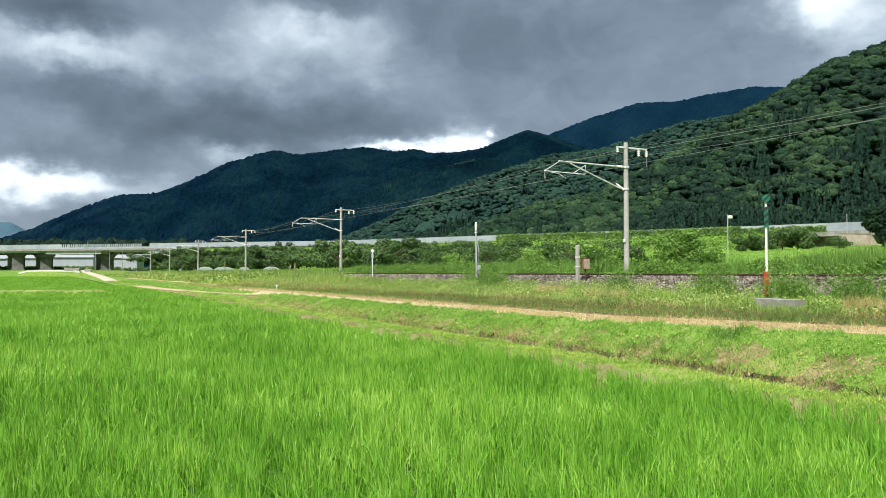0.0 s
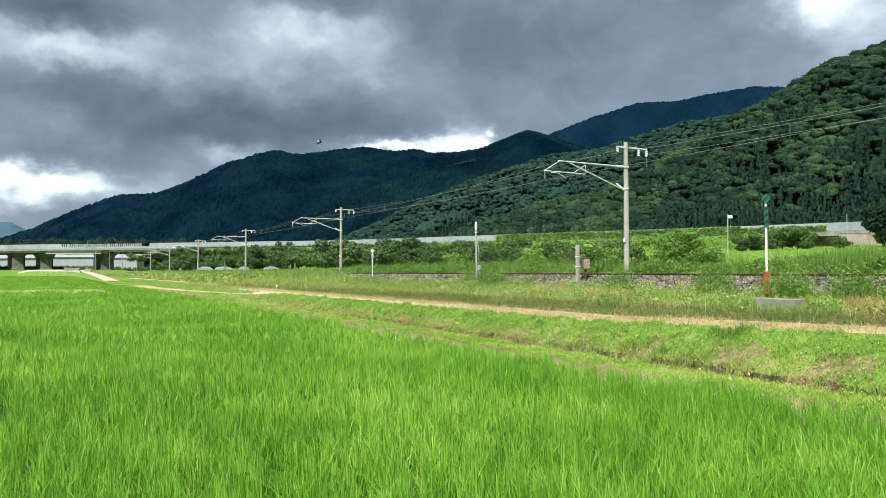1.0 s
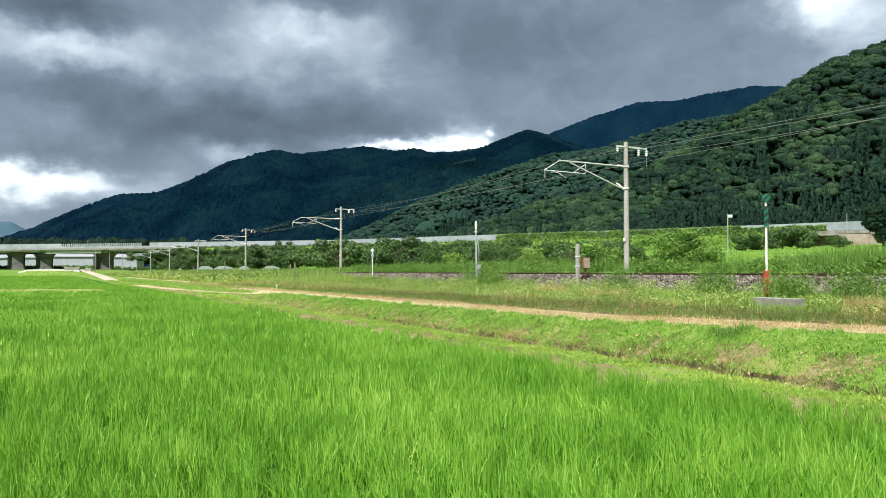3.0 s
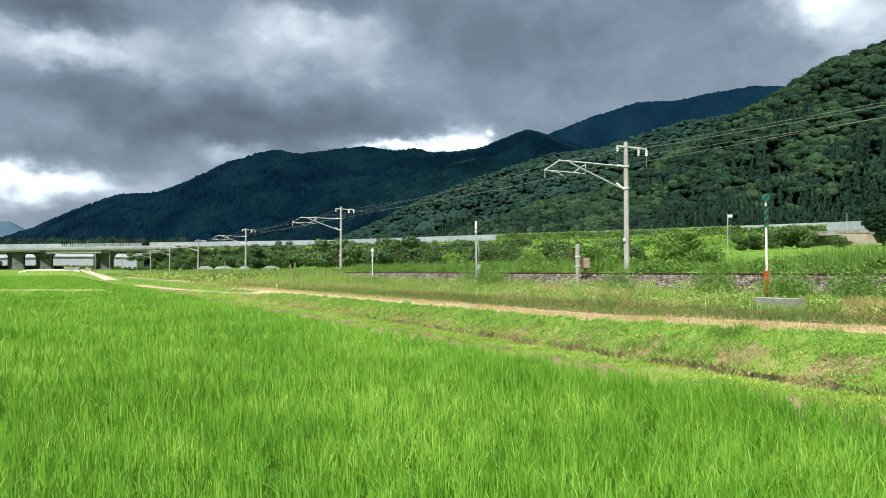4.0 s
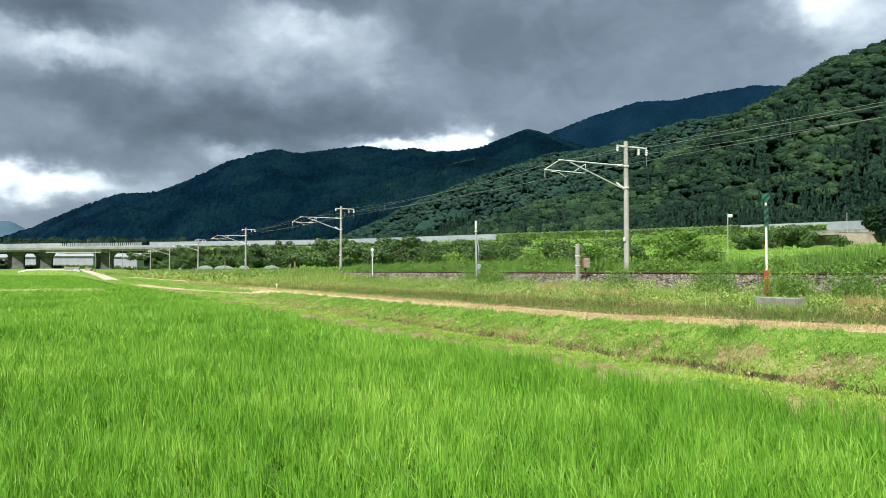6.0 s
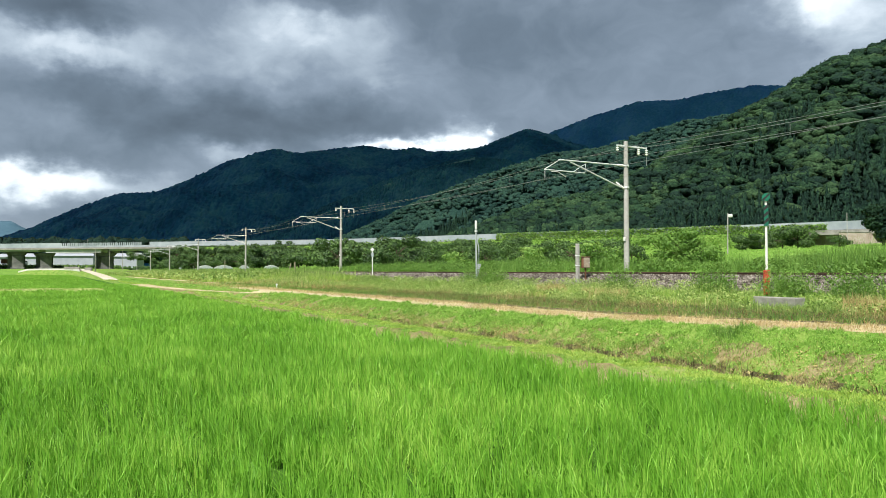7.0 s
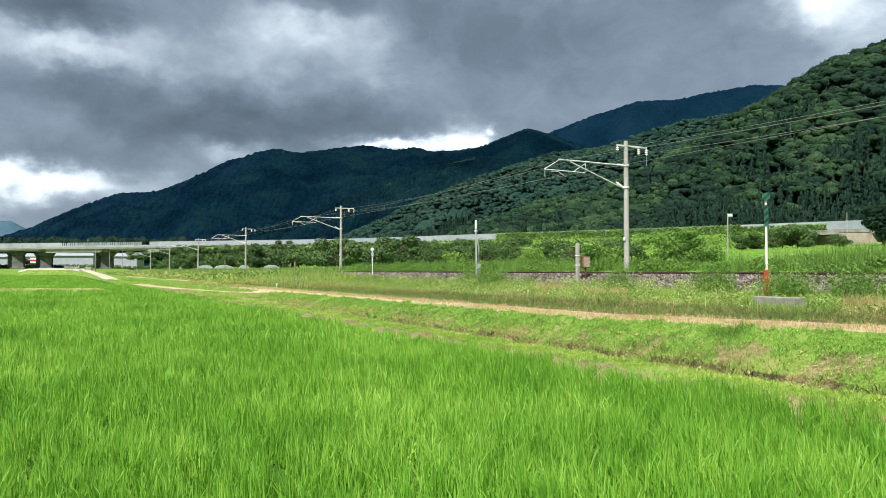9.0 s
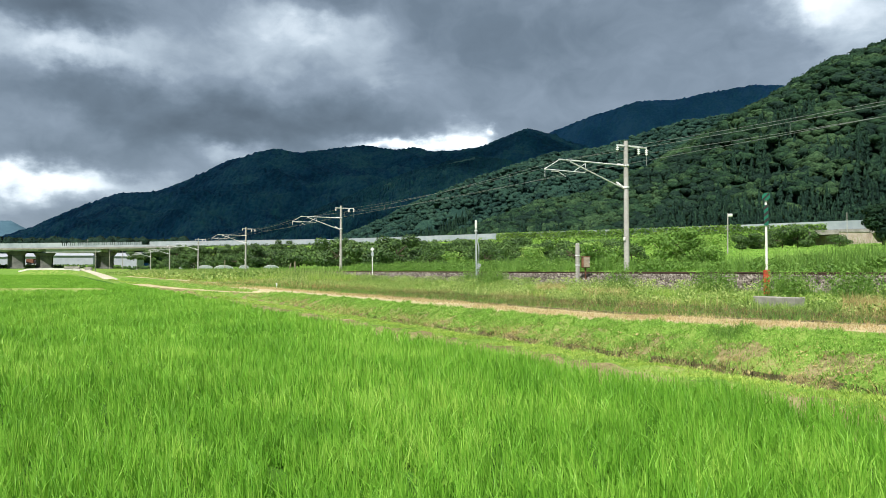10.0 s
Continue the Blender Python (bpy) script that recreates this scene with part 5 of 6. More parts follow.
k = (wob(u, v, 0.9, 41.0) + 0.5 * wob(u, v, 2.6, 43.0) > 0.02) & ((np.abs(v - u * MARK_V / MARK_U) > 0.28) | (u < 16.8)) & ((np.abs(v - u * BLOCK_V / BLOCK_U) > 0.72) | (u < 15.0) | (u > BLOCK_U))
u, v = u[k], v[k]
leaves("weed_leaves", u, v, ground_z(u, v) + rng.uniform(0.05, 0.40, len(u)) * np.clip((u - 10) / 9, 0.3, 1), rng.uniform(0.018, 0.050, len(u)), M_WEED, "broad weed leaves beside the railway")
u, v = scatter(12.5, 21.2, 70, 230, 12)
leaves("weed_leaves", u, v, ground_z(u, v) + rng.uniform(0.05, 0.7, len(u)), rng.uniform(0.10, 0.22, len(u)), M_WEED, "broad weed leaves beside the railway")
# dark upright tufts
tuft_u, tuft_v, tuft_h = [], [], []
for col, off, n in ((1120, 8.55, 130), (1290, 9.1, 120), (1270, 9.2, 90), (720, 8.7, 90), (840, 9.2, 60), (1205, 8.6, 70), (1300, 9.25, 110)):
    uu, vv, _ = on_line(col, off)
    tuft_u.append(uu + rng.normal(0, 0.09, n)), tuft_v.append(vv + rng.normal(0, 0.16, n)), tuft_h.append(rng.uniform(0.08, 0.2, n))
tu, tv, th_ = np.concatenate(tuft_u), np.concatenate(tuft_v), np.concatenate(tuft_h)
tagged(make_blades("sedge_tufts", tu, tv, ground_z(tu, tv), th_, np.full(len(tu), 0.010), M_REED, 0.9, (0, 0), 0.9, 3), "dark green sedge tufts on the ditch bank", "grass", kind="stuff")
tuft_u, tuft_v, tuft_h = [], [], []
for col, off, n in ((1255, 20.6, 110), (1275, 20.4, 110), (1382, 19.2, 120), (1395, 19.5, 160), (1500, 19.8, 120), (1520, 19.0, 120), (860, 20.6, 200), (880, 20.4, 200), (830, 20.9, 120), (1090, 20.3, 120)):
    uu, vv, _ = on_line(col, off)
    tuft_u.append(uu + rng.normal(0, 0.25, n)), tuft_v.append(vv + rng.normal(0, 0.4, n)), tuft_h.append(rng.uniform(0.5, 1.15, n))
tu, tv, th_ = np.concatenate(tuft_u), np.concatenate(tuft_v), np.concatenate(tuft_h)
tagged(make_blades("mugwort_tufts", tu, tv, ground_z(tu, tv), th_, np.full(len(tu), 0.014), M_REED, 0.22, (0, 0), 0.5, 3), "tall dark mugwort tufts beside the track", "weeds", kind="stuff")
rep = 5
tu, tv, th_ = np.repeat(tu, rep), np.repeat(tv, rep), np.repeat(th_, rep)
leaves("mugwort_leaves", tu + rng.normal(0, 0.06, len(tu)), tv + rng.normal(0, 0.06, len(tu)), ground_z(tu, tv) + th_ * rng.uniform(0.1, 1.0, len(tu)), rng.uniform(0.025, 0.06, len(tu)), M_REED, "leaves of tall mugwort beside the track")
# bushy weeds along the far side of the track
u, v = scatter(28.0, 31.0, 4, 75, 260)
k = wob(u, v, 0.55, 91.0) + 0.4 * wob(u, v, 1.9, 92.0) > 0.10
u, v = u[k], v[k]
top_ = 0.15 + 0.55 * np.clip(wob(u, v, 0.55, 91.0) + 0.4 * wob(u, v, 1.9, 92.0), 0, 1)
leaves("bushy_weeds", u, v, ground_z(u, v) + top_ * rng.uniform(0.1, 1.1, len(u)), rng.uniform(0.05, 0.11, len(u)), M_REED, "bushy green weeds along the railway")
grass("reeds", 28.4, 31.0, 4, 36, 60, 0.5, 1.05, 0.030, M_REED, "tall green reeds behind the railway", 0.32, mask=lambda u, v: wob(u, v, 0.45, 63.0) > 0.22)
grass("reeds", 28.6, 32.5, 10, 30, 90, 0.7, 1.35, 0.028, M_REED, "tall green reeds behind the railway", 0.35, mask=lambda u, v: v < 22.0 + 3.0 * wob(u, v, 0.6, 64.0))
# beyond the track
grass("reeds", 28.0, 31.5, 4, 70, 70, 0.25, 0.55, 0.030, M_REED, "green reeds behind the railway", 0.35, mask=lambda u, v: wob(u, v, 0.5, 61.0) > -0.25)
grass("reeds", 28.4, 32.0, 36, 80, 60, 0.4, 0.95, 0.030, M_REED, "tall green reeds behind the railway", 0.32, mask=lambda u, v: wob(u, v, 0.30, 62.0) > -0.15)
grass("reeds", 28.2, 31.0, 70, 260, 10, 0.2, 0.6, 0.075, M_REED, "low green reeds behind the railway", 0.28, segs=2)
grass("meadow_grass", 32, 75, 10, 110, 6, 0.06, 0.16, 0.07, M_GRASS, "rough green meadow grass", 0.4, segs=2)
grass("meadow_grass", 75, 165, 20, 140, 2.5, 0.06, 0.16, 0.13, M_GRASS, "rough green meadow grass", 0.9, segs=2)


# ---- creepers over the embankment and the barrier ----
def make_creepers():
    P, W = [], []
    for (p, d, s, col), (q, _, _, _) in zip(ROADLINE, ROADLINE[1:]):
        if 300 < col < 1425 or 1590 < col < 1700:
            n = 330
            f, o = rng.uniform(0, 1, n), -13.5 + 13.3 * rng.uniform(0, 1, n)
            x, y = p.x + (q.x - p.x) * f + s.x * o, p.y + (q.y - p.y) * f + s.y * o
            base = float(ground_z(p.x - s.x * 13, p.y - s.y * 13))
            z = base + (ROAD_Z - base) * np.clip((o + 13) / 12.2, 0, 1) + 0.5 * np.maximum(0, wob(x, y, 0.5, 3.0)) * 1.6 + rng.uniform(0, 0.5, n)
            P.append(np.stack([x, y, z], -1))
        full = 868 < col < 1300
        some = 1300 <= col < 1440 and wob(np.array([col]), np.array([0.0]), 0.06, 2.0)[0] > -0.45
        if full or some:
            n = 380 if full else 260
            f = rng.uniform(0, 1, n)
            lump = 0.25 * np.maximum(0, wob(f * 4 + col, f, 1.3, 5.0))
            x, y = p.x + (q.x - p.x) * f + s.x * rng.uniform(-0.6, 0.1, n), p.y + (q.y - p.y) * f + s.y * rng.uniform(-0.45, 0.2, n)
            z = ROAD_Z + rng.uniform(-0.4, 2.25 if full else 1.7, n) + lump
            P.append(np.stack([x, y, z], -1))
    P = np.concatenate(P)
    depth, side = P[:, 0] * SA + P[:, 1] * CA, P[:, 0] * CA - P[:, 1] * SA
    west = 784 + FOC * side / depth < 640
    for q, m_ in ((P[west], M_BUSH), (P[~west], M_VINE)):
        leaves("creepers", q[:, 0], q[:, 1], q[:, 2], rng.uniform(0.18, 0.42, len(q)), m_, "green creepers smothering the embankment and the barrier", "creepers")


make_creepers()


# ---- bushes and orchard trees ----
def make_tree(name, height, spread, cards, seed, label, category, material=None, low=0.25):
    """Trunk with limbs and a crown of many small leaf clumps in several lobes."""
    r = np.random.default_rng(seed)
    tree = thing(name, 0, 0, 0, label, category, "trees and bushes of the valley")
    bm = bm_rod((0, 0, -0.2), (0.02 * height, 0, 0.45 * height), 0.03 * height, 0.016 * height, 8)
    part("trunk", bm, M_BARK, tree)
    lobes = []
    for k in range(7):
        a, rad = r.uniform(0, 6.28), spread * 0.5 * math.sqrt(r.uniform(0.05, 0.75))
        c = np.array([rad * math.cos(a), rad * math.sin(a), height * (r.uniform(low + 0.18, 0.78) if low > 0.1 else r.uniform(0.10, 0.74))])
        grow = 1.0 if low > 0.1 else 1.25
        lobes.append((c, spread * r.uniform(0.13, 0.25) * grow, height * r.uniform(0.11, 0.20) * grow))
        part("limb", bm_rod((0.01 * height, 0, 0.3 * height), tuple(c), 0.014 * height, 0.006 * height, 5), M_BARK, tree)
    x, y, z, face_ = [], [], [], []
    for k in range(cards):
        c, rx, rz = lobes[r.integers(0, 7)]
        d = r.normal(0, 1, 3)
        d /= np.linalg.norm(d)
        rad = r.uniform(0.6, 1.08)
        x.append(c[0] + rx * rad * d[0]), y.append(c[1] + rx * rad * d[1]), z.append(max(0.05, c[2] + rz * rad * d[2])), face_.append(d)
    n = cards
    nrm = r.normal(0, 0.45, (n, 3)) + np.array(face_) + np.array([0, 0, 0.25])
    nrm /= np.linalg.norm(nrm, axis=1)[:, None]
    t1 = np.cross(nrm, r.normal(0, 1, (n, 3)))
    t1 /= np.linalg.norm(t1, axis=1)[:, None]
    t2 = np.cross(nrm, t1)
    s = (r.uniform(0.6, 1.3, n) * 0.036 * (height + spread) / 2)[:, None]
    c = np.stack([x, y, z], -1)
    V = np.stack([c - t1 * s, c + t2 * s * 0.7 - nrm * s * 0.3, c + t1 * s, c - t2 * s * 0.7 - nrm * s * 0.3], 1).reshape(-1, 3)
    crown = new("crown", mesh_of("crown", V, np.arange(4 * n).reshape(-1, 4), material or M_BUSH))
    crown.parent = tree
    return tree


def stand(tree, u, v, turn=0.0):
    tree.matrix_basis = pose(u, v, float(ground_z(u, v)), 0, 0, turn)
    return tree


orchard = [make_tree("fruit_tree", 5.2, 7.2, 1900, 50 + k, "low spreading fruit tree with dense dark green leaves", "tree", M_BUSH, 0.0) for k in range(5)]
used = set()
count = 0
while count < 130:
    u_, v_ = rng.uniform(34, 105), rng.uniform(50, 330)
    depth, side = u_ * SA + v_ * CA, u_ * CA - v_ * SA
    col = 784 + FOC * side / depth
    if not 240 < col < 925 or depth > 285:
        continue
    if col > 760 and depth < 150 or col > 690 and u_ < 46 or rng.uniform() > 0.35 + u_ / 120:
        continue
    near_road = min((q[0] - Vector((u_, v_))).length for q in ROADLINE)
    if near_road < 4.5:
        continue
    k = int(rng.integers(0, 5))
    z = float(ground_z(u_, v_)) + max(0.0, 13 - near_road) * 0.55
    m = pose(u_, v_, z, 0, 0, rng.uniform(0, 360))
    if k in used:
        copy_thing(orchard[k], m)
    else:
        orchard[k].matrix_basis = m
        used.add(k)
    count += 1

for col, off, h, w, seed, kind, label in (
        (1175, 34.0, 2.3, 3.0, 1, M_REED, "loose light green bush behind the railway"), (1210, 34.5, 2.6, 3.4, 2, M_REED, "loose light green bush behind the railway"),
        (1245, 34.2, 2.1, 2.8, 3, M_REED, "loose light green bush behind the railway"),
        (1090, 47.0, 3.0, 4.0, 4, M_BUSH, "round dark green bush in the meadow"), (1118, 44.0, 1.9, 2.4, 5, M_BUSH, "round dark green bush in the meadow"), (1045, 50.0, 2.0, 3.4, 6, M_VINE, "pale green bush in the meadow"),
        (985, 50.0, 2.6, 4.0, 7, M_BUSH, "round dark green bush in the meadow"), (1012, 54.0, 2.7, 4.2, 8, M_BUSH, "round dark green bush in the meadow"), (925, 55.0, 2.5, 4.4, 9, M_BUSH, "round dark green bush in the meadow"),
        (890, 50.0, 2.2, 4.0, 10, M_BUSH, "round dark green bush in the meadow"),
        (1320, 112.0, 3.4, 6.0, 11, M_BUSH, "wide dark green bush below the embankment"), (1385, 118.0, 4.4, 7.5, 12, M_BUSH, "wide dark green bush below the embankment"),
        (1412, 116.0, 4.2, 6.5, 13, M_BUSH, "wide dark green bush below the embankment"), (1486, 108.0, 2.2, 4.0, 15, M_BUSH, "small round dark bush in the meadow"),
        (1564, 112.0, 7.6, 6.5, 16, M_FOREST, "dense dark tree beside the bridge"), (1590, 112.0, 7.0, 6.0, 17, M_FOREST, "dense dark tree beside the bridge"), (1345, 114.0, 3.0, 5.0, 18, M_BUSH, "wide dark green bush below the embankment")):
    uu, vv, dd = on_line(col, off)
    t_ = make_tree("tree" if h > 5 else "bush", h, w, 3400 if h > 5 else 2400 if h > 3 else 1500, 100 + seed, label, "tree" if h > 5 else "bush", kind, 0.05)
    stand(t_, uu, vv, 20.0 * seed)
# low scrub between the orchard and the meadow
scrub = [make_tree("bush", 2.4, 4.0, 1300, 200 + k, ("low leafy green" if k == 1 else "low dark green") + " scrub bush behind the railway", "bush", M_VINE if k == 1 else M_BUSH, 0.0) for k in range(3)]
placed = 0
while placed < 42:
    col, off = rng.uniform(735, 1075), rng.uniform(36, 78)
    uu, vv, dd = on_line(col, off)
    if col > 900 and rng.uniform() < 0.35:
        continue
    m = pose(uu, vv, float(ground_z(uu, vv)), 0, 0, rng.uniform(0, 360))
    if placed < 3:
        scrub[placed].matrix_basis = m
    else:
        copy_thing(scrub[placed % 3], m)
    placed += 1
# shrubs against the barrier
for k, col in enumerate((300, 262, *range(316, 505, 12), *range(510, 862, 13))):
    q = min(ROADLINE, key=lambda r_: abs(r_[3] - col))
    far_off = 8 if col > 505 else 9.5
    m = pose(q[0].x - q[2].x * far_off, q[0].y - q[2].y * far_off, ROAD_Z - (4.6 if col > 505 else 5.0) - 0.9 * math.sin(2.3 * k), 0, 0, 37 * k)
    copy_thing(orchard[k % 5], m)


# ---- lineside things ----
def make_green_marker():
    uu, vv = MARK_U, MARK_V
    zg = float(ground_z(uu, vv))
    m = thing("striped_marker", uu, vv, zg, "white marker post with green and black striped boards and red base", "railway sign", rz=-48)
    e = EYE - zg
    part("post", bm_rod((0, 0, 0.2), (0, 0, e + 2.30), 0.038, None, 12), M_WHITE, m, "white painted post")
    part("base", bm_box(0.20, 0.20, e + 0.02, (0, 0, (e + 0.02) / 2), 0.02), M_RED, m, "flaking red painted base")
    board = part("board", bm_box(0.14, 0.02, 0.66, (0, -0.055, e + 1.78), 0.004), M_GREEN, m, "green board")
    for k in range(3):
        bm = bmesh.new()
        z = e + 1.55 + 0.22 * k
        vs_ = [bm.verts.new(c) for c in ((-0.071, -0.068, z - 0.06), (0.071, -0.068, z + 0.06), (0.071, -0.068, z + 0.17), (-0.071, -0.068, z + 0.05))]
        bk = [bm.verts.new((a.co.x, -0.066, a.co.z)) for a in vs_]
        bm.faces.new(vs_), bm.faces.new(bk[::-1])
        part("stripe", bm, M_BLACK, board, "black diagonal stripe")
    bm = bmesh.new()
    shape = [(-0.12, 0.05), (-0.03, 0.13), (0.12, 0.11), (0.12, -0.03), (0.04, -0.12), (-0.12, -0.10)]
    fr = [bm.verts.new((x, -0.075, e + 2.37 + z)) for x, z in shape]
    bk = [bm.verts.new((x, -0.05, e + 2.37 + z)) for x, z in shape]
    bm.faces.new(fr), bm.faces.new(bk[::-1])
    for i in range(6):
        bm.faces.new((fr[i], bk[i], bk[(i + 1) % 6], fr[(i + 1) % 6]))
    bmesh.ops.recalc_face_normals(bm, faces=bm.faces)
    head = part("head", bm, M_GREEN, m, "green six-sided head board")
    part("stripe", bm_box(0.05, 0.006, 0.27, (0.0, -0.079, e + 2.375), 0.0, turn=Matrix.Rotation(radians(45), 4, "Y")), M_BLACK, head, "black diagonal stripe")


def make_block():
    uu, vv = BLOCK_U, BLOCK_V
    b_ = thing("concrete_block", uu, vv, float(ground_z(uu, vv)) - 0.16, "weathered grey concrete foundation block in the weeds", "concrete block")
    bm = bm_box(0.45, 1.30, 0.44, (0, 0, 0.23), 0.02)
    bmesh.ops.subdivide_edges(bm, edges=bm.edges, cuts=2, use_grid_fill=True)
    for vtx in bm.verts:
        vtx.co += Vector((noise.noise(vtx.co * 3), noise.noise(vtx.co * 3 + Vector((5, 0, 0))), noise.noise(vtx.co * 3 + Vector((0, 9, 0))))) * 0.015
    part("block", bm, M_CONC, b_)


def make_box_post():
    uu, vv, _ = on_line(1022, 21.5)
    zg = 0.85
    p_ = thing("lineside_post", uu, vv, zg, "weathered grey concrete post beside the track", "post")
    part("shaft", bm_box(0.15, 0.15, EYE + 1.26 - zg, (0, 0, (EYE + 1.26 - zg) / 2), 0.02), M_POLE, p_)
    for z in (1.0, 1.45):
        part("band", bm_box(0.175, 0.175, 0.05, (0, 0, z), 0.005), M_STEEL, p_)
    uu, vv, dd = on_line(1036, 21.9)
    b_ = thing("equipment_box", uu, vv, 0.95, "rusty brown railway equipment box on a thin stand", "equipment box", rz=-YAW)
    e = EYE - 0.95
    part("stand", bm_rod((0, 0, 0), (0, 0, e + 0.15), 0.04, None, 8), M_RUST, b_)
    part("case", bm_box(0.36, 0.26, 0.50, (0, 0, e + 0.38), 0.02), M_RUST, b_)
    door = part("door", bm_box(0.28, 0.02, 0.46, (0.03, -0.14, e + 0.38), 0.008), M_WOOD, b_, "faded tan door")
    part("handle", bm_box(0.02, 0.02, 0.09, (0.14, -0.16, e + 0.38), 0.004), M_STEEL, door)
    part("roof", bm_box(0.42, 0.32, 0.03, (0, 0, e + 0.645), 0.008), M_RUST, b_)
    part("bracket", bm_box(0.06, 0.06, 0.14, (0, 0, e + 0.08), 0.005), M_BLACK, b_)


def make_signal_post():
    uu, vv, dd = on_line(843.5, 21.8)
    zg = 1.05
    p_ = thing("signal_post", uu, vv, zg, "slim galvanised steel post with white head and cable pipe", "signal post", rz=-YAW)
    e = EYE - zg
    part("post", bm_rod((0, 0, 0), (-0.04, 0, e + 2.5), 0.055, 0.05, 10), M_DULL, p_)
    part("head", bm_box(0.13, 0.13, 0.52, (-0.04, 0, e + 2.68), 0.04), M_WHITE, p_, "white head")
    part("cable_pipe", bm_sweep([(0.12, 0, e - 0.1), (0.13, 0, e + 1.3), (0.04, 0, e + 1.8), (-0.02, 0, e + 2.0)], 0.03, 7), M_DULL, p_)
    part("collar", bm_rod((-0.035, 0, e + 2.28), (-0.037, 0, e + 2.36), 0.09, None, 10), M_STEEL, p_)
    part("junction_box", bm_box(0.18, 0.14, 0.30, (0.14, 0, e + 0.25), 0.02), M_DULL, p_)
    part("foot", bm_box(0.3, 0.3, 0.2, (0, 0, 0.0), 0.02), M_CONC, p_)


def make_small_sign():
    uu, vv, dd = on_line(659, 22.0)
    s_ = thing("diamond_sign", uu, vv, 1.25, "small white diamond sign on a slim post beside the track", "railway sign", rz=-YAW)
    e = EYE - 1.25
    part("post", bm_rod((0, 0, 0), (0, 0, e + 1.75), 0.04, None, 8), M_WHITE, s_)
    part("diamond", bm_box(0.24, 0.02, 0.24, (0, -0.05, e + 1.66), 0.004, turn=Matrix.Rotation(radians(45), 4, "Y")), M_STEEL, s_)
    part("plate", bm_box(0.22, 0.02, 0.30, (0, -0.05, e + 1.26), 0.004), M_PANEL, s_)


def make_stakes():
    for col, off, top_y, lean, h in ((522, 29.0, 465, 0, 1.2), (512, 29.5, 468, 14, 1.0), (398, 31, 463, 0, 1.8)):
        uu, vv, dd = on_line(col, off)
        z = float(ground_z(uu, vv))
        st = thing("wooden_stake", uu, vv, z, "pale weathered wooden stake in the weeds", "stake", "wooden stakes")
        e = EYE + (481 - top_y) * dd / FOC - z
        part("shaft", bm_rod((0, 0, -0.1), (math.sin(radians(lean)) * e, 0, e), 0.09, 0.08, 8), M_WOOD, st)
    uu, vv, dd = on_line(490, 10.95)
    st = thing("survey_peg", uu, vv, float(ground_z(uu, vv)), "small white marker peg with a crossbar beside the dirt track", "marker peg", rz=-YAW)
    part("shaft", bm_box(0.04, 0.04, 0.28, (0, 0, 0.12), 0.01), M_STEEL, st)
    part("crossbar", bm_box(0.13, 0.035, 0.035, (0, 0, 0.21), 0.01), M_STEEL, st)
    uu, vv, dd = on_line(1288, 72.0)
    z = float(ground_z(uu, vv))
    st = thing("lamp_pole", uu, vv, z, "thin pale steel lamp pole in the meadow", "lamp pole", rz=-YAW)
    e = EYE + (481 - 379) * dd / FOC - z
    part("pole", bm_rod((0, 0, 0), (0.06, 0, e), 0.075, 0.06, 8), M_POLE, st)
    part("lamp_head", bm_box(0.5, 0.3, 0.4, (0.36, 0, e - 0.3), 0.08), M_STEEL, st)
    uu, vv, dd = on_line(1500, 150.0)
    z = float(ground_z(uu, vv))
    st = thing("lamp_pole", uu, vv, z, "thin steel pole beside the bridge", "lamp pole", rz=-YAW)
    part("pole", bm_rod((0, 0, 0), (0, 0, EYE + (481 - 378) * dd / FOC - z), 0.08, 0.07, 8), M_POLE, st)
    for col, d_, ya, yb in ((169, 245, 440, 472), (194, 300, 446, 472), (217, 290, 444, 475), (155, 328, 425, 440)):
        x, y = at(sx(col), d_)
        z = float(ground_z(x, y))
        if ya < 430:
            z = ROAD_Z + 0.1
        st = thing("utility_pole", x, y, z, "thin grey utility pole", "utility pole", "utility poles")
        part("pole", bm_rod((0, 0, -0.2), (0, 0, EYE + (481 - ya) * d_ / FOC - z), 0.15, 0.11, 8), M_CONC, st)


make_green_marker(), make_block(), make_box_post(), make_signal_post(), make_small_sign(), make_stakes()


def make_tunnels():
    for col, w in ((332, 30), (363, 28), (396, 33), (432, 18), (480, 27)):
        uu, vv, dd = on_line(col, 33.5)
        wide = w * dd / FOC
        t_ = thing("crop_tunnel", uu, vv, float(ground_z(uu, vv)), "low arched crop tunnel covered in pale plastic film", "crop tunnel", "crop tunnels", rz=-YAW + math.degrees(math.atan(-sx(col))))
        high = EYE + (481 - 472) * dd / FOC - float(ground_z(uu, vv))
        bm = bmesh.new()
        rings = []
        for k in range(9):
            rings.append([bm.verts.new((math.cos(a) * wide / 2, k * 1.0, max(0.0, math.sin(a)) * high * (1 + 0.02 * (k % 2)))) for a in np.linspace(0, math.pi, 13)])
        for ra, rb in zip(rings, rings[1:]):
            for i in range(12):
                bm.faces.new((ra[i], ra[i + 1], rb[i + 1], rb[i]))
        bm.faces.new(rings[0][::-1]), bm.faces.new(rings[-1])
        film_ = part("film", bm, M_FILM, t_)
        for k in range(0, 9, 2):
            part("hoop", bm_sweep([(math.cos(a) * (wide / 2 + 0.02), k * 1.0, max(0.0, math.sin(a)) * (high + 0.04)) for a in np.linspace(0, math.pi, 13)], 0.025), M_STEEL, t_)


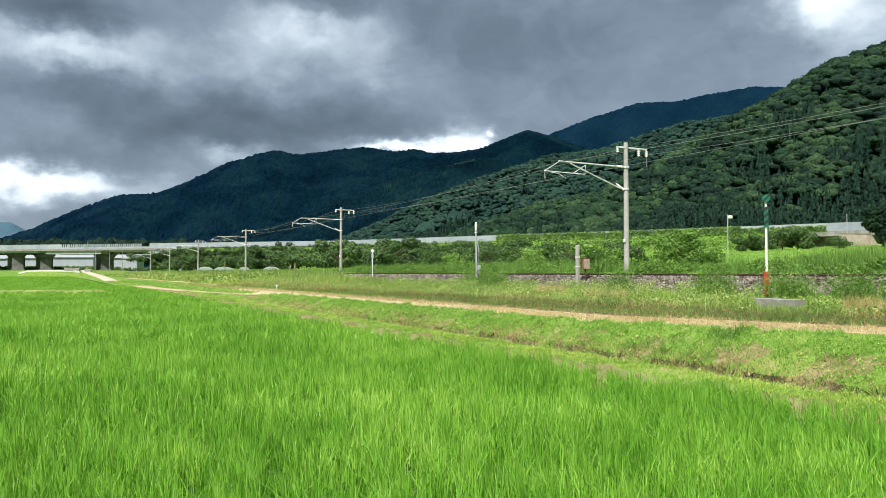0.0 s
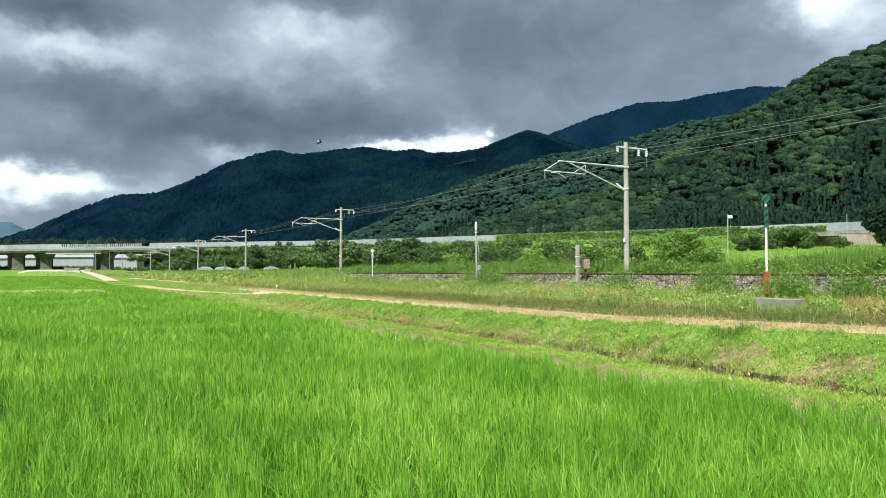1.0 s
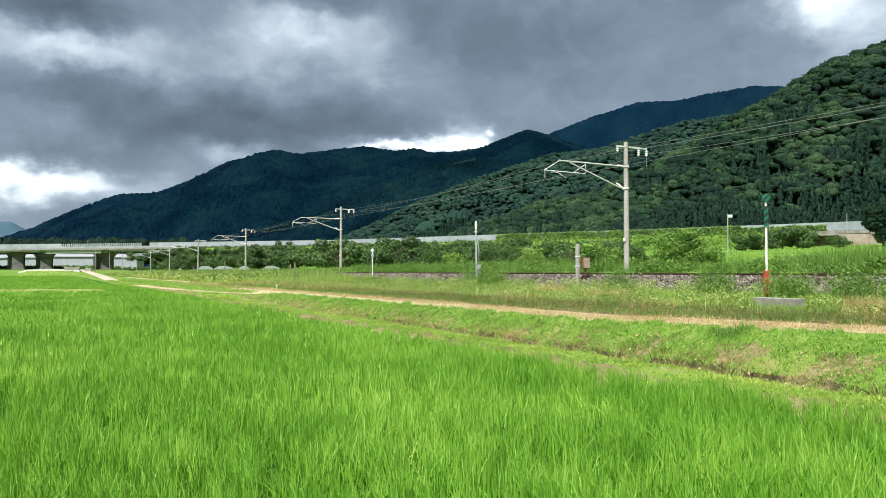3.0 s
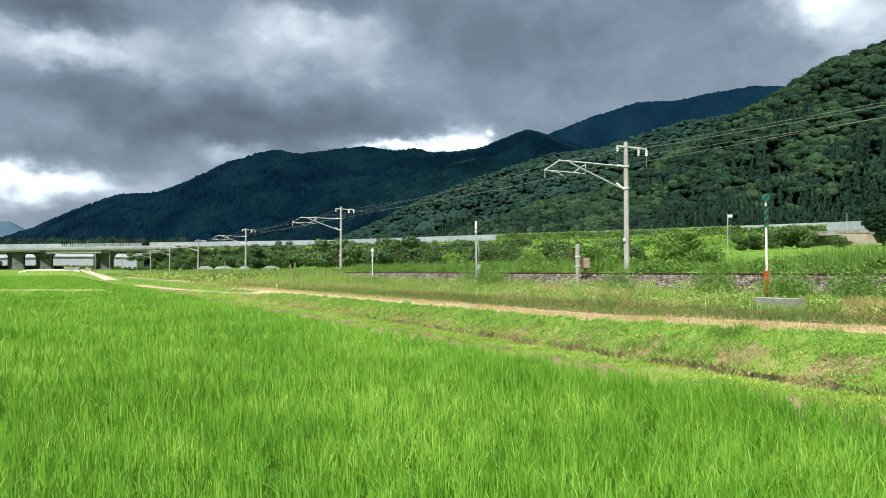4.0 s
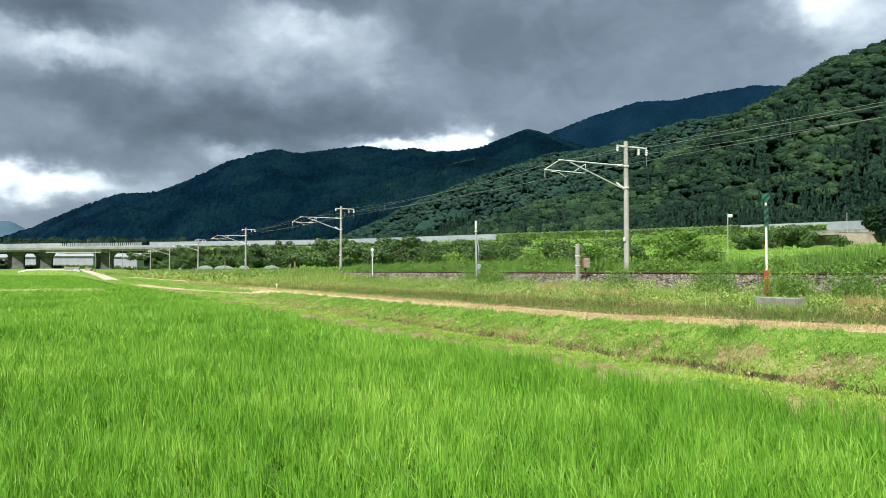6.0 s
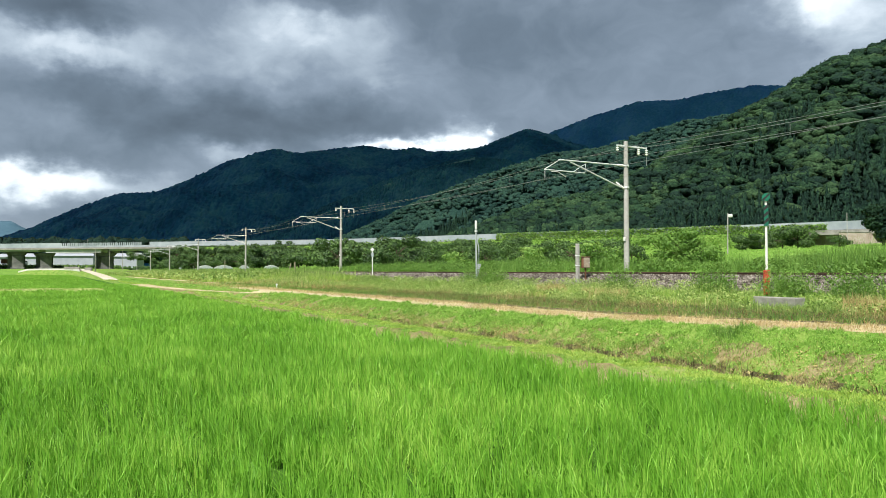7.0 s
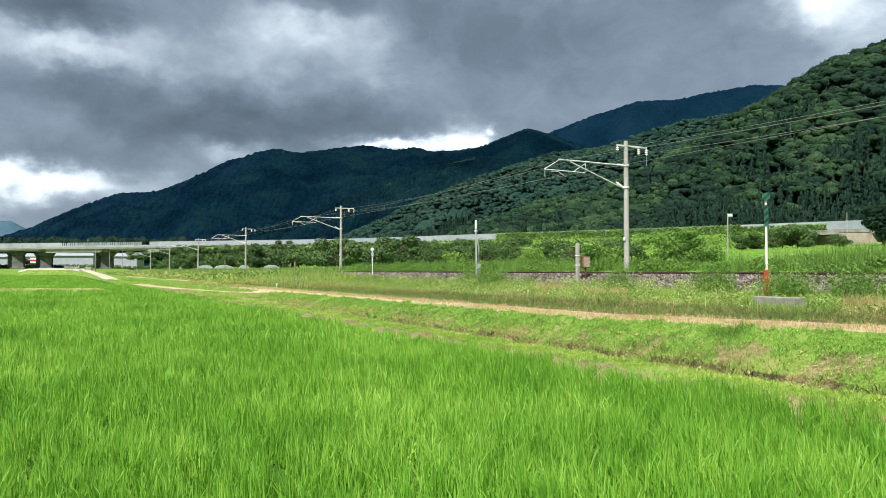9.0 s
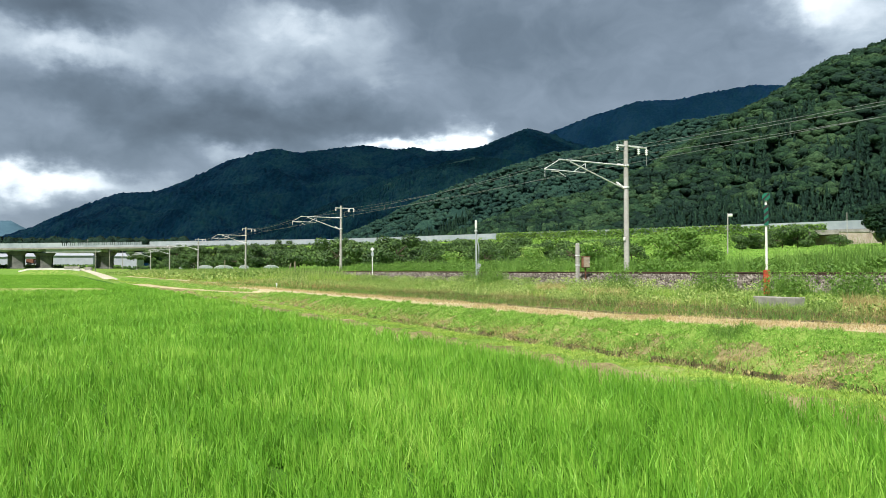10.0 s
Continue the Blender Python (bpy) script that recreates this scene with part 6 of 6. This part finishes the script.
def make_left_distance():
    # pale farm road on a low causeway and sheds beyond the viaduct
    line = [(210, 104, 0.30), (190, 120, 0.52), (180, 134, 0.78), (168, 158, 1.1), (152, 184, 1.7), (136, 197, 2.0), (110, 202, 2.1), (80, 204, 2.1), (56, 205, 2.0), (40, 206, 1.4)]
    pts = [at(sx(c_), d_) for c_, d_, _ in line]
    bank, top_, kerb = bmesh.new(), bmesh.new(), bmesh.new()
    rings = []
    for i, (x, y) in enumerate(pts):
        a, b = Vector(pts[max(0, i - 1)]), Vector(pts[min(len(pts) - 1, i + 1)])
        d_ = (b - a).normalized()
        s_ = Vector((-d_.y, d_.x))
        z = float(ground_z(x, y))
        h = max(line[i][2], z + 0.06) if i else z - 0.1
        ring = lambda bm, prof: [bm.verts.new((x + s_.x * o, y + s_.y * o, zz)) for o, zz in prof]
        rings.append((ring(bank, ((-1.1 - 1.6 * (h - z), z - 0.3), (-1.0, h - 0.1), (1.0, h - 0.1), (1.1 + 1.6 * (h - z), z - 0.3))),
                      ring(top_, ((-0.95, h - 0.15), (-0.9, h), (0.9, h), (0.95, h - 0.15))),
                      [ring(kerb, ((e - 0.2, h - 0.35), (e - 0.2, h + 0.12), (e + 0.2, h + 0.12), (e + 0.2, h - 0.35))) for e in (-1.1, 1.1)] if i >= 4 else []))
    for (b0, t0, k0), (b1, t1, k1) in zip(rings, rings[1:]):
        for bm, ra, rb in [(bank, b0, b1), (top_, t0, t1)] + [(kerb, p, q) for p, q in zip(k0, k1)]:
            for i in range(3):
                bm.faces.new((ra[i], ra[i + 1], rb[i + 1], rb[i]))
    tagged(part("farm_road_bank", bank, M_TURF, None), "low grassy bank with bare earth under the farm road", "bank", kind="structure")
    tagged(part("farm_road", top_, M_GRAVEL, None), "pale gravel farm road on a low bank", "road", kind="structure")
    tagged(part("road_edge", kerb, M_PLASTER, None), "pale concrete edge beam along the farm road", "kerb", kind="structure")
    for col, d_, w, h, roof in ((62, 400, 26, 6.6, M_SHEET), (136, 396, 22, 7.0, M_SHEET), (226, 400, 14, 7.4, M_SHEET), (186, 404, 22, 6.8, M_SHEET), (0, 402, 22, 6.4, M_SHEET)):
        x, y = at(sx(col), d_)
        z = float(ground_z(x, y))
        s_ = thing("farm_shed", x, y, z, "pale farm shed with a low gabled roof", "shed", "farm sheds", rz=-YAW)
        part("wall", bm_box(w, 9, h, (0, 0, h / 2), 0.05), M_SHEET, s_)
        bm = bmesh.new()
        prof = [(-5.2, h), (0, h + 1.8), (5.2, h), (5.2, h - 0.2), (0, h + 1.55), (-5.2, h - 0.2)]
        a = [bm.verts.new((-w / 2 - 0.4, q[0], q[1])) for q in prof]
        b = [bm.verts.new((w / 2 + 0.4, q[0], q[1])) for q in prof]
        for i in range(6):
            bm.faces.new((a[i], a[(i + 1) % 6], b[(i + 1) % 6], b[i]))
        bm.faces.new(a[::-1]), bm.faces.new(b)
        part("roof", bm, roof, s_)
    for col, d_ in ((128, 194), (157, 186)):
        x, y = at(sx(col), d_)
        s_ = thing("concrete_kerb", x, y, 2.0 if col < 140 else 1.75, "pale concrete block on the farm road edge", "concrete block", "kerb blocks", rz=-YAW)
        part("block", bm_box(4.0 if col < 140 else 1.8, 0.6, 0.7, (0, 0, 0.3), 0.05), M_CONC, s_)


make_tunnels(), make_left_distance()


# ---- lane behind the viaduct, and the trucks on it ----
LANE_D, LANE_Z = 342.0, 4.1


def make_lane():
    base, top_ = bmesh.new(), bmesh.new()
    for bm, prof in ((base, ((-3.4, 2.2), (-2.1, LANE_Z - 0.08), (2.1, LANE_Z - 0.08), (3.4, 2.2))), (top_, ((-1.9, LANE_Z - 0.1), (-1.9, LANE_Z), (1.9, LANE_Z), (1.9, LANE_Z - 0.1)))):
        ends = [[bm.verts.new((*at(s_, LANE_D + o), zz)) for o, zz in prof] for s_ in (sx(-420), sx(214))]
        for i in range(3):
            bm.faces.new((ends[0][i], ends[0][i + 1], ends[1][i + 1], ends[1][i]))
    tagged(part("lane_bank", base, M_MEADOW, None), "grassy bank of the lane behind the viaduct", "bank", kind="structure")
    tagged(part("lane", top_, M_ASPHALT, None), "narrow asphalt lane on a bank behind the viaduct", "road", kind="structure")
    # embankment end that the viaduct starts from
    x, y = at(sx(-62), 334)
    ab = thing("viaduct_abutment", x, y, 2.2, "concrete abutment with a sloping wing under the viaduct, shade put into its colour", "abutment", rz=-YAW)
    part("wall", bm_box(25, 2.0, ROAD_Z - 3.9, (-6.5, 1.2, (ROAD_Z - 3.9) / 2), 0.1), M_PIER_SHADE, ab)
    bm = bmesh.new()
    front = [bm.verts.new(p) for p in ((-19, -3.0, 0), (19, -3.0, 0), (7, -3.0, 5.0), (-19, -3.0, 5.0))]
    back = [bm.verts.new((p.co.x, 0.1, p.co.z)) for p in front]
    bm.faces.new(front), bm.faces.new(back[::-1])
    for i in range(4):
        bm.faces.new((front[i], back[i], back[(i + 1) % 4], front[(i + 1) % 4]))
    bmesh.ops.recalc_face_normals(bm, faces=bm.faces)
    part("slope_paving", bm, M_PIER_SHADE, ab)


def make_truck(label, cab_paint, body_paint, long, high, bands):
    t_ = thing("truck", *at(sx(-60), LANE_D), LANE_Z, label, "truck", "trucks on the lane", rz=-YAW)
    part("chassis", bm_box(long + 1.9, 0.9, 0.25, (0.1, 0, 0.72), 0.03), M_BLACK, t_)
    cab = bm_box(1.7, 2.0, 1.75, (long / 2 + 0.2, 0, 1.45), 0.12)
    for vtx in cab.verts:
        if vtx.co.z > 1.7 and vtx.co.x > long / 2 + 0.5:
            vtx.co.x -= 0.35
    cab_ = part("cab", cab, cab_paint, t_)
    for s in (-1, 1):
        part("side_window", bm_box(0.75, 0.03, 0.55, (long / 2 + 0.2, s * 1.01, 1.85), 0.02), M_BLACK, cab_)
        part("headlight", bm_box(0.05, 0.35, 0.2, (long / 2 + 1.06, s * 0.7, 0.95), 0.02), M_PORC, cab_)
    part("windscreen", bm_box(0.03, 1.6, 0.6, (long / 2 + 0.84, 0, 1.9), 0.02, turn=Matrix.Rotation(math.radians(-22), 4, "Y")), M_BLACK, cab_)
    box = part("cargo_box", bm_box(long, 2.1, high, (-0.85, 0, 0.9 + high / 2), 0.05), body_paint, t_)
    for zz, hh in bands:
        for s in (-1, 1):
            part("stripe", bm_box(long - 0.1, 0.02, hh, (-0.85, s * 1.06, zz), 0.004), M_SCARLET, box)
        part("stripe", bm_box(0.02, 1.9, hh, (-0.86 - long / 2, 0, zz), 0.004), M_SCARLET, box)
    part("bumper", bm_box(0.15, 1.9, 0.25, (long / 2 + 1.08, 0, 0.62), 0.03), M_STEEL, t_)
    wheels = []
    for wx in (long / 2 + 0.2, -long / 2 + 0.1):
        for s in (-1, 1):
            tyre = part("wheel", bm_rod((0, -0.13, 0), (0, 0.13, 0), 0.42, seg=16), M_BLACK, t_)
            part("rim", bm_rod((0, -0.14, 0), (0, 0.14, 0), 0.24, seg=10), M_STEEL, tyre)
            tyre.location = (wx, s * 0.9, 0.42)
            wheels.append(tyre)
    return t_, wheels


make_lane()
TRUCKS = [make_truck("white box truck with broad red stripes driving along the lane", M_WHITE, M_WHITE, 3.8, 2.5, ((2.15, 0.85),)),
          make_truck("dark box truck following slowly along the lane", M_BLACK, M_RUST, 3.4, 2.0, ())]


# ---- insects ----
def make_fly(scale):
    f_ = thing("fly", 0, 0, 3, "small dark flying insect with clear wings", "insect", "flying insects")
    bm = bmesh.new()
    for c, r_, l in (((0, 0, 0), 0.30, 0.42), ((0, -0.62, -0.06), 0.24, 0.55), ((0, 0.45, 0.0), 0.20, 0.20)):
        got = bmesh.ops.create_uvsphere(bm, u_segments=10, v_segments=8, radius=1.0)["verts"]
        bmesh.ops.scale(bm, vec=(r_ * scale, l * scale, r_ * scale), verts=got)
        bmesh.ops.translate(bm, vec=Vector(c) * scale, verts=got)
    part("body", bm, M_DARK, f_)
    wings = []
    for s in (-1, 1):
        bm = bmesh.new()
        out = [(0, 0.12), (0.5, 0.28), (1.05, 0.12), (1.15, -0.15), (0.75, -0.38), (0.2, -0.22)]
        fr = [bm.verts.new((s * x * scale, y * scale, 0.004 * scale)) for x, y in out]
        bk = [bm.verts.new((s * x * scale, y * scale, -0.004 * scale)) for x, y in out]
        bm.faces.new(fr), bm.faces.new(bk[::-1])
        for i in range(6):
            bm.faces.new((fr[i], fr[(i + 1) % 6], bk[(i + 1) % 6], bk[i]))
        bmesh.ops.recalc_face_normals(bm, faces=bm.faces)
        w_ = part("wing", bm, M_WING, f_, "clear brownish wing")
        w_.location = (s * 0.12 * scale, 0.05 * scale, 0.22 * scale)
        wings.append((w_, s))
    return f_, wings


FLIES = [make_fly(0.0075), make_fly(0.008)]


# ---- what moves ----
def spot(col, row, depth):
    u_, v_ = at(sx(col), depth)
    return u_, v_, EYE + (481.5 - row) / FOC * depth


def motions():
    for ob, cu, cv in patches:
        rows = []
        for k in range(33):
            t = k * 0.3125
            ph = 2 * math.pi * (t / 1.55) - 0.9 * (cu * 0.8 + cv * 0.6)
            gust = 0.55 + 0.45 * math.sin(2 * math.pi * t / 5.3 - 0.35 * (cu + cv))
            side = math.sin(2 * math.pi * t / 1.1 + cu * 2.1 + cv * 1.3)
            rows.append((t, pose(cu, cv, 0, -1.6 * gust * math.sin(ph) + 0.5 * side, 3.2 * gust * math.sin(ph) + 0.8 * side, 0)))
        walk(ob, rows)
    # both trucks creep along the lane, wheels turning
    for (truck, wheels), lead in zip(TRUCKS, (0.0, 5.9)):
        rows = []
        for k in range(0, 101, 2):
            t = k * 0.1
            s = sx(57.0 + 14.8 * (t - 8.4)) * LANE_D - lead
            x_, y_ = at(s / LANE_D, LANE_D)
            rows.append((t, pose(x_, y_, LANE_Z, 0, 0, -YAW)))
        walk(truck, rows)
        for w_ in wheels:
            walk(w_, [(k * 0.125, Matrix.Translation(w_.location) @ pose(0, 0, 0, 0, math.degrees(14.8 * k * 0.125 / FOC * LANE_D / 0.42), 0)) for k in range(81)])
    flights = (
        (1.5, 60, [(0, -1600, 760), (0.7, -700, 790), (0.9, -60, 770), (1.0, 565, 251), (1.1, 1010, -160), (1.3, 1500, -700), (10, 2600, -1500)]),
        (5.5, -75, [(0, 1600, 235), (1.0, 1090, 215), (1.6, 813, 195), (1.8, 720, 186), (2.0, 628, 188), (2.4, 433, 216), (2.7, 290, 232), (3.4, -60, 262), (5.0, -700, 300), (10, -2400, 330)]))
    for (fly, wings), (depth, turn, keys) in zip(FLIES, flights):
        walk(fly, [(t, pose(*spot(col, row, depth), 25, 0, -YAW - turn)) for t, col, row in keys])
        for w_, s in wings:
            walk(w_, [(k * 0.1, Matrix.Translation(w_.location) @ pose(0, 0, 0, 0, -s * (25 + 35 * (k % 2)), 0)) for k in range(101)])


motions()
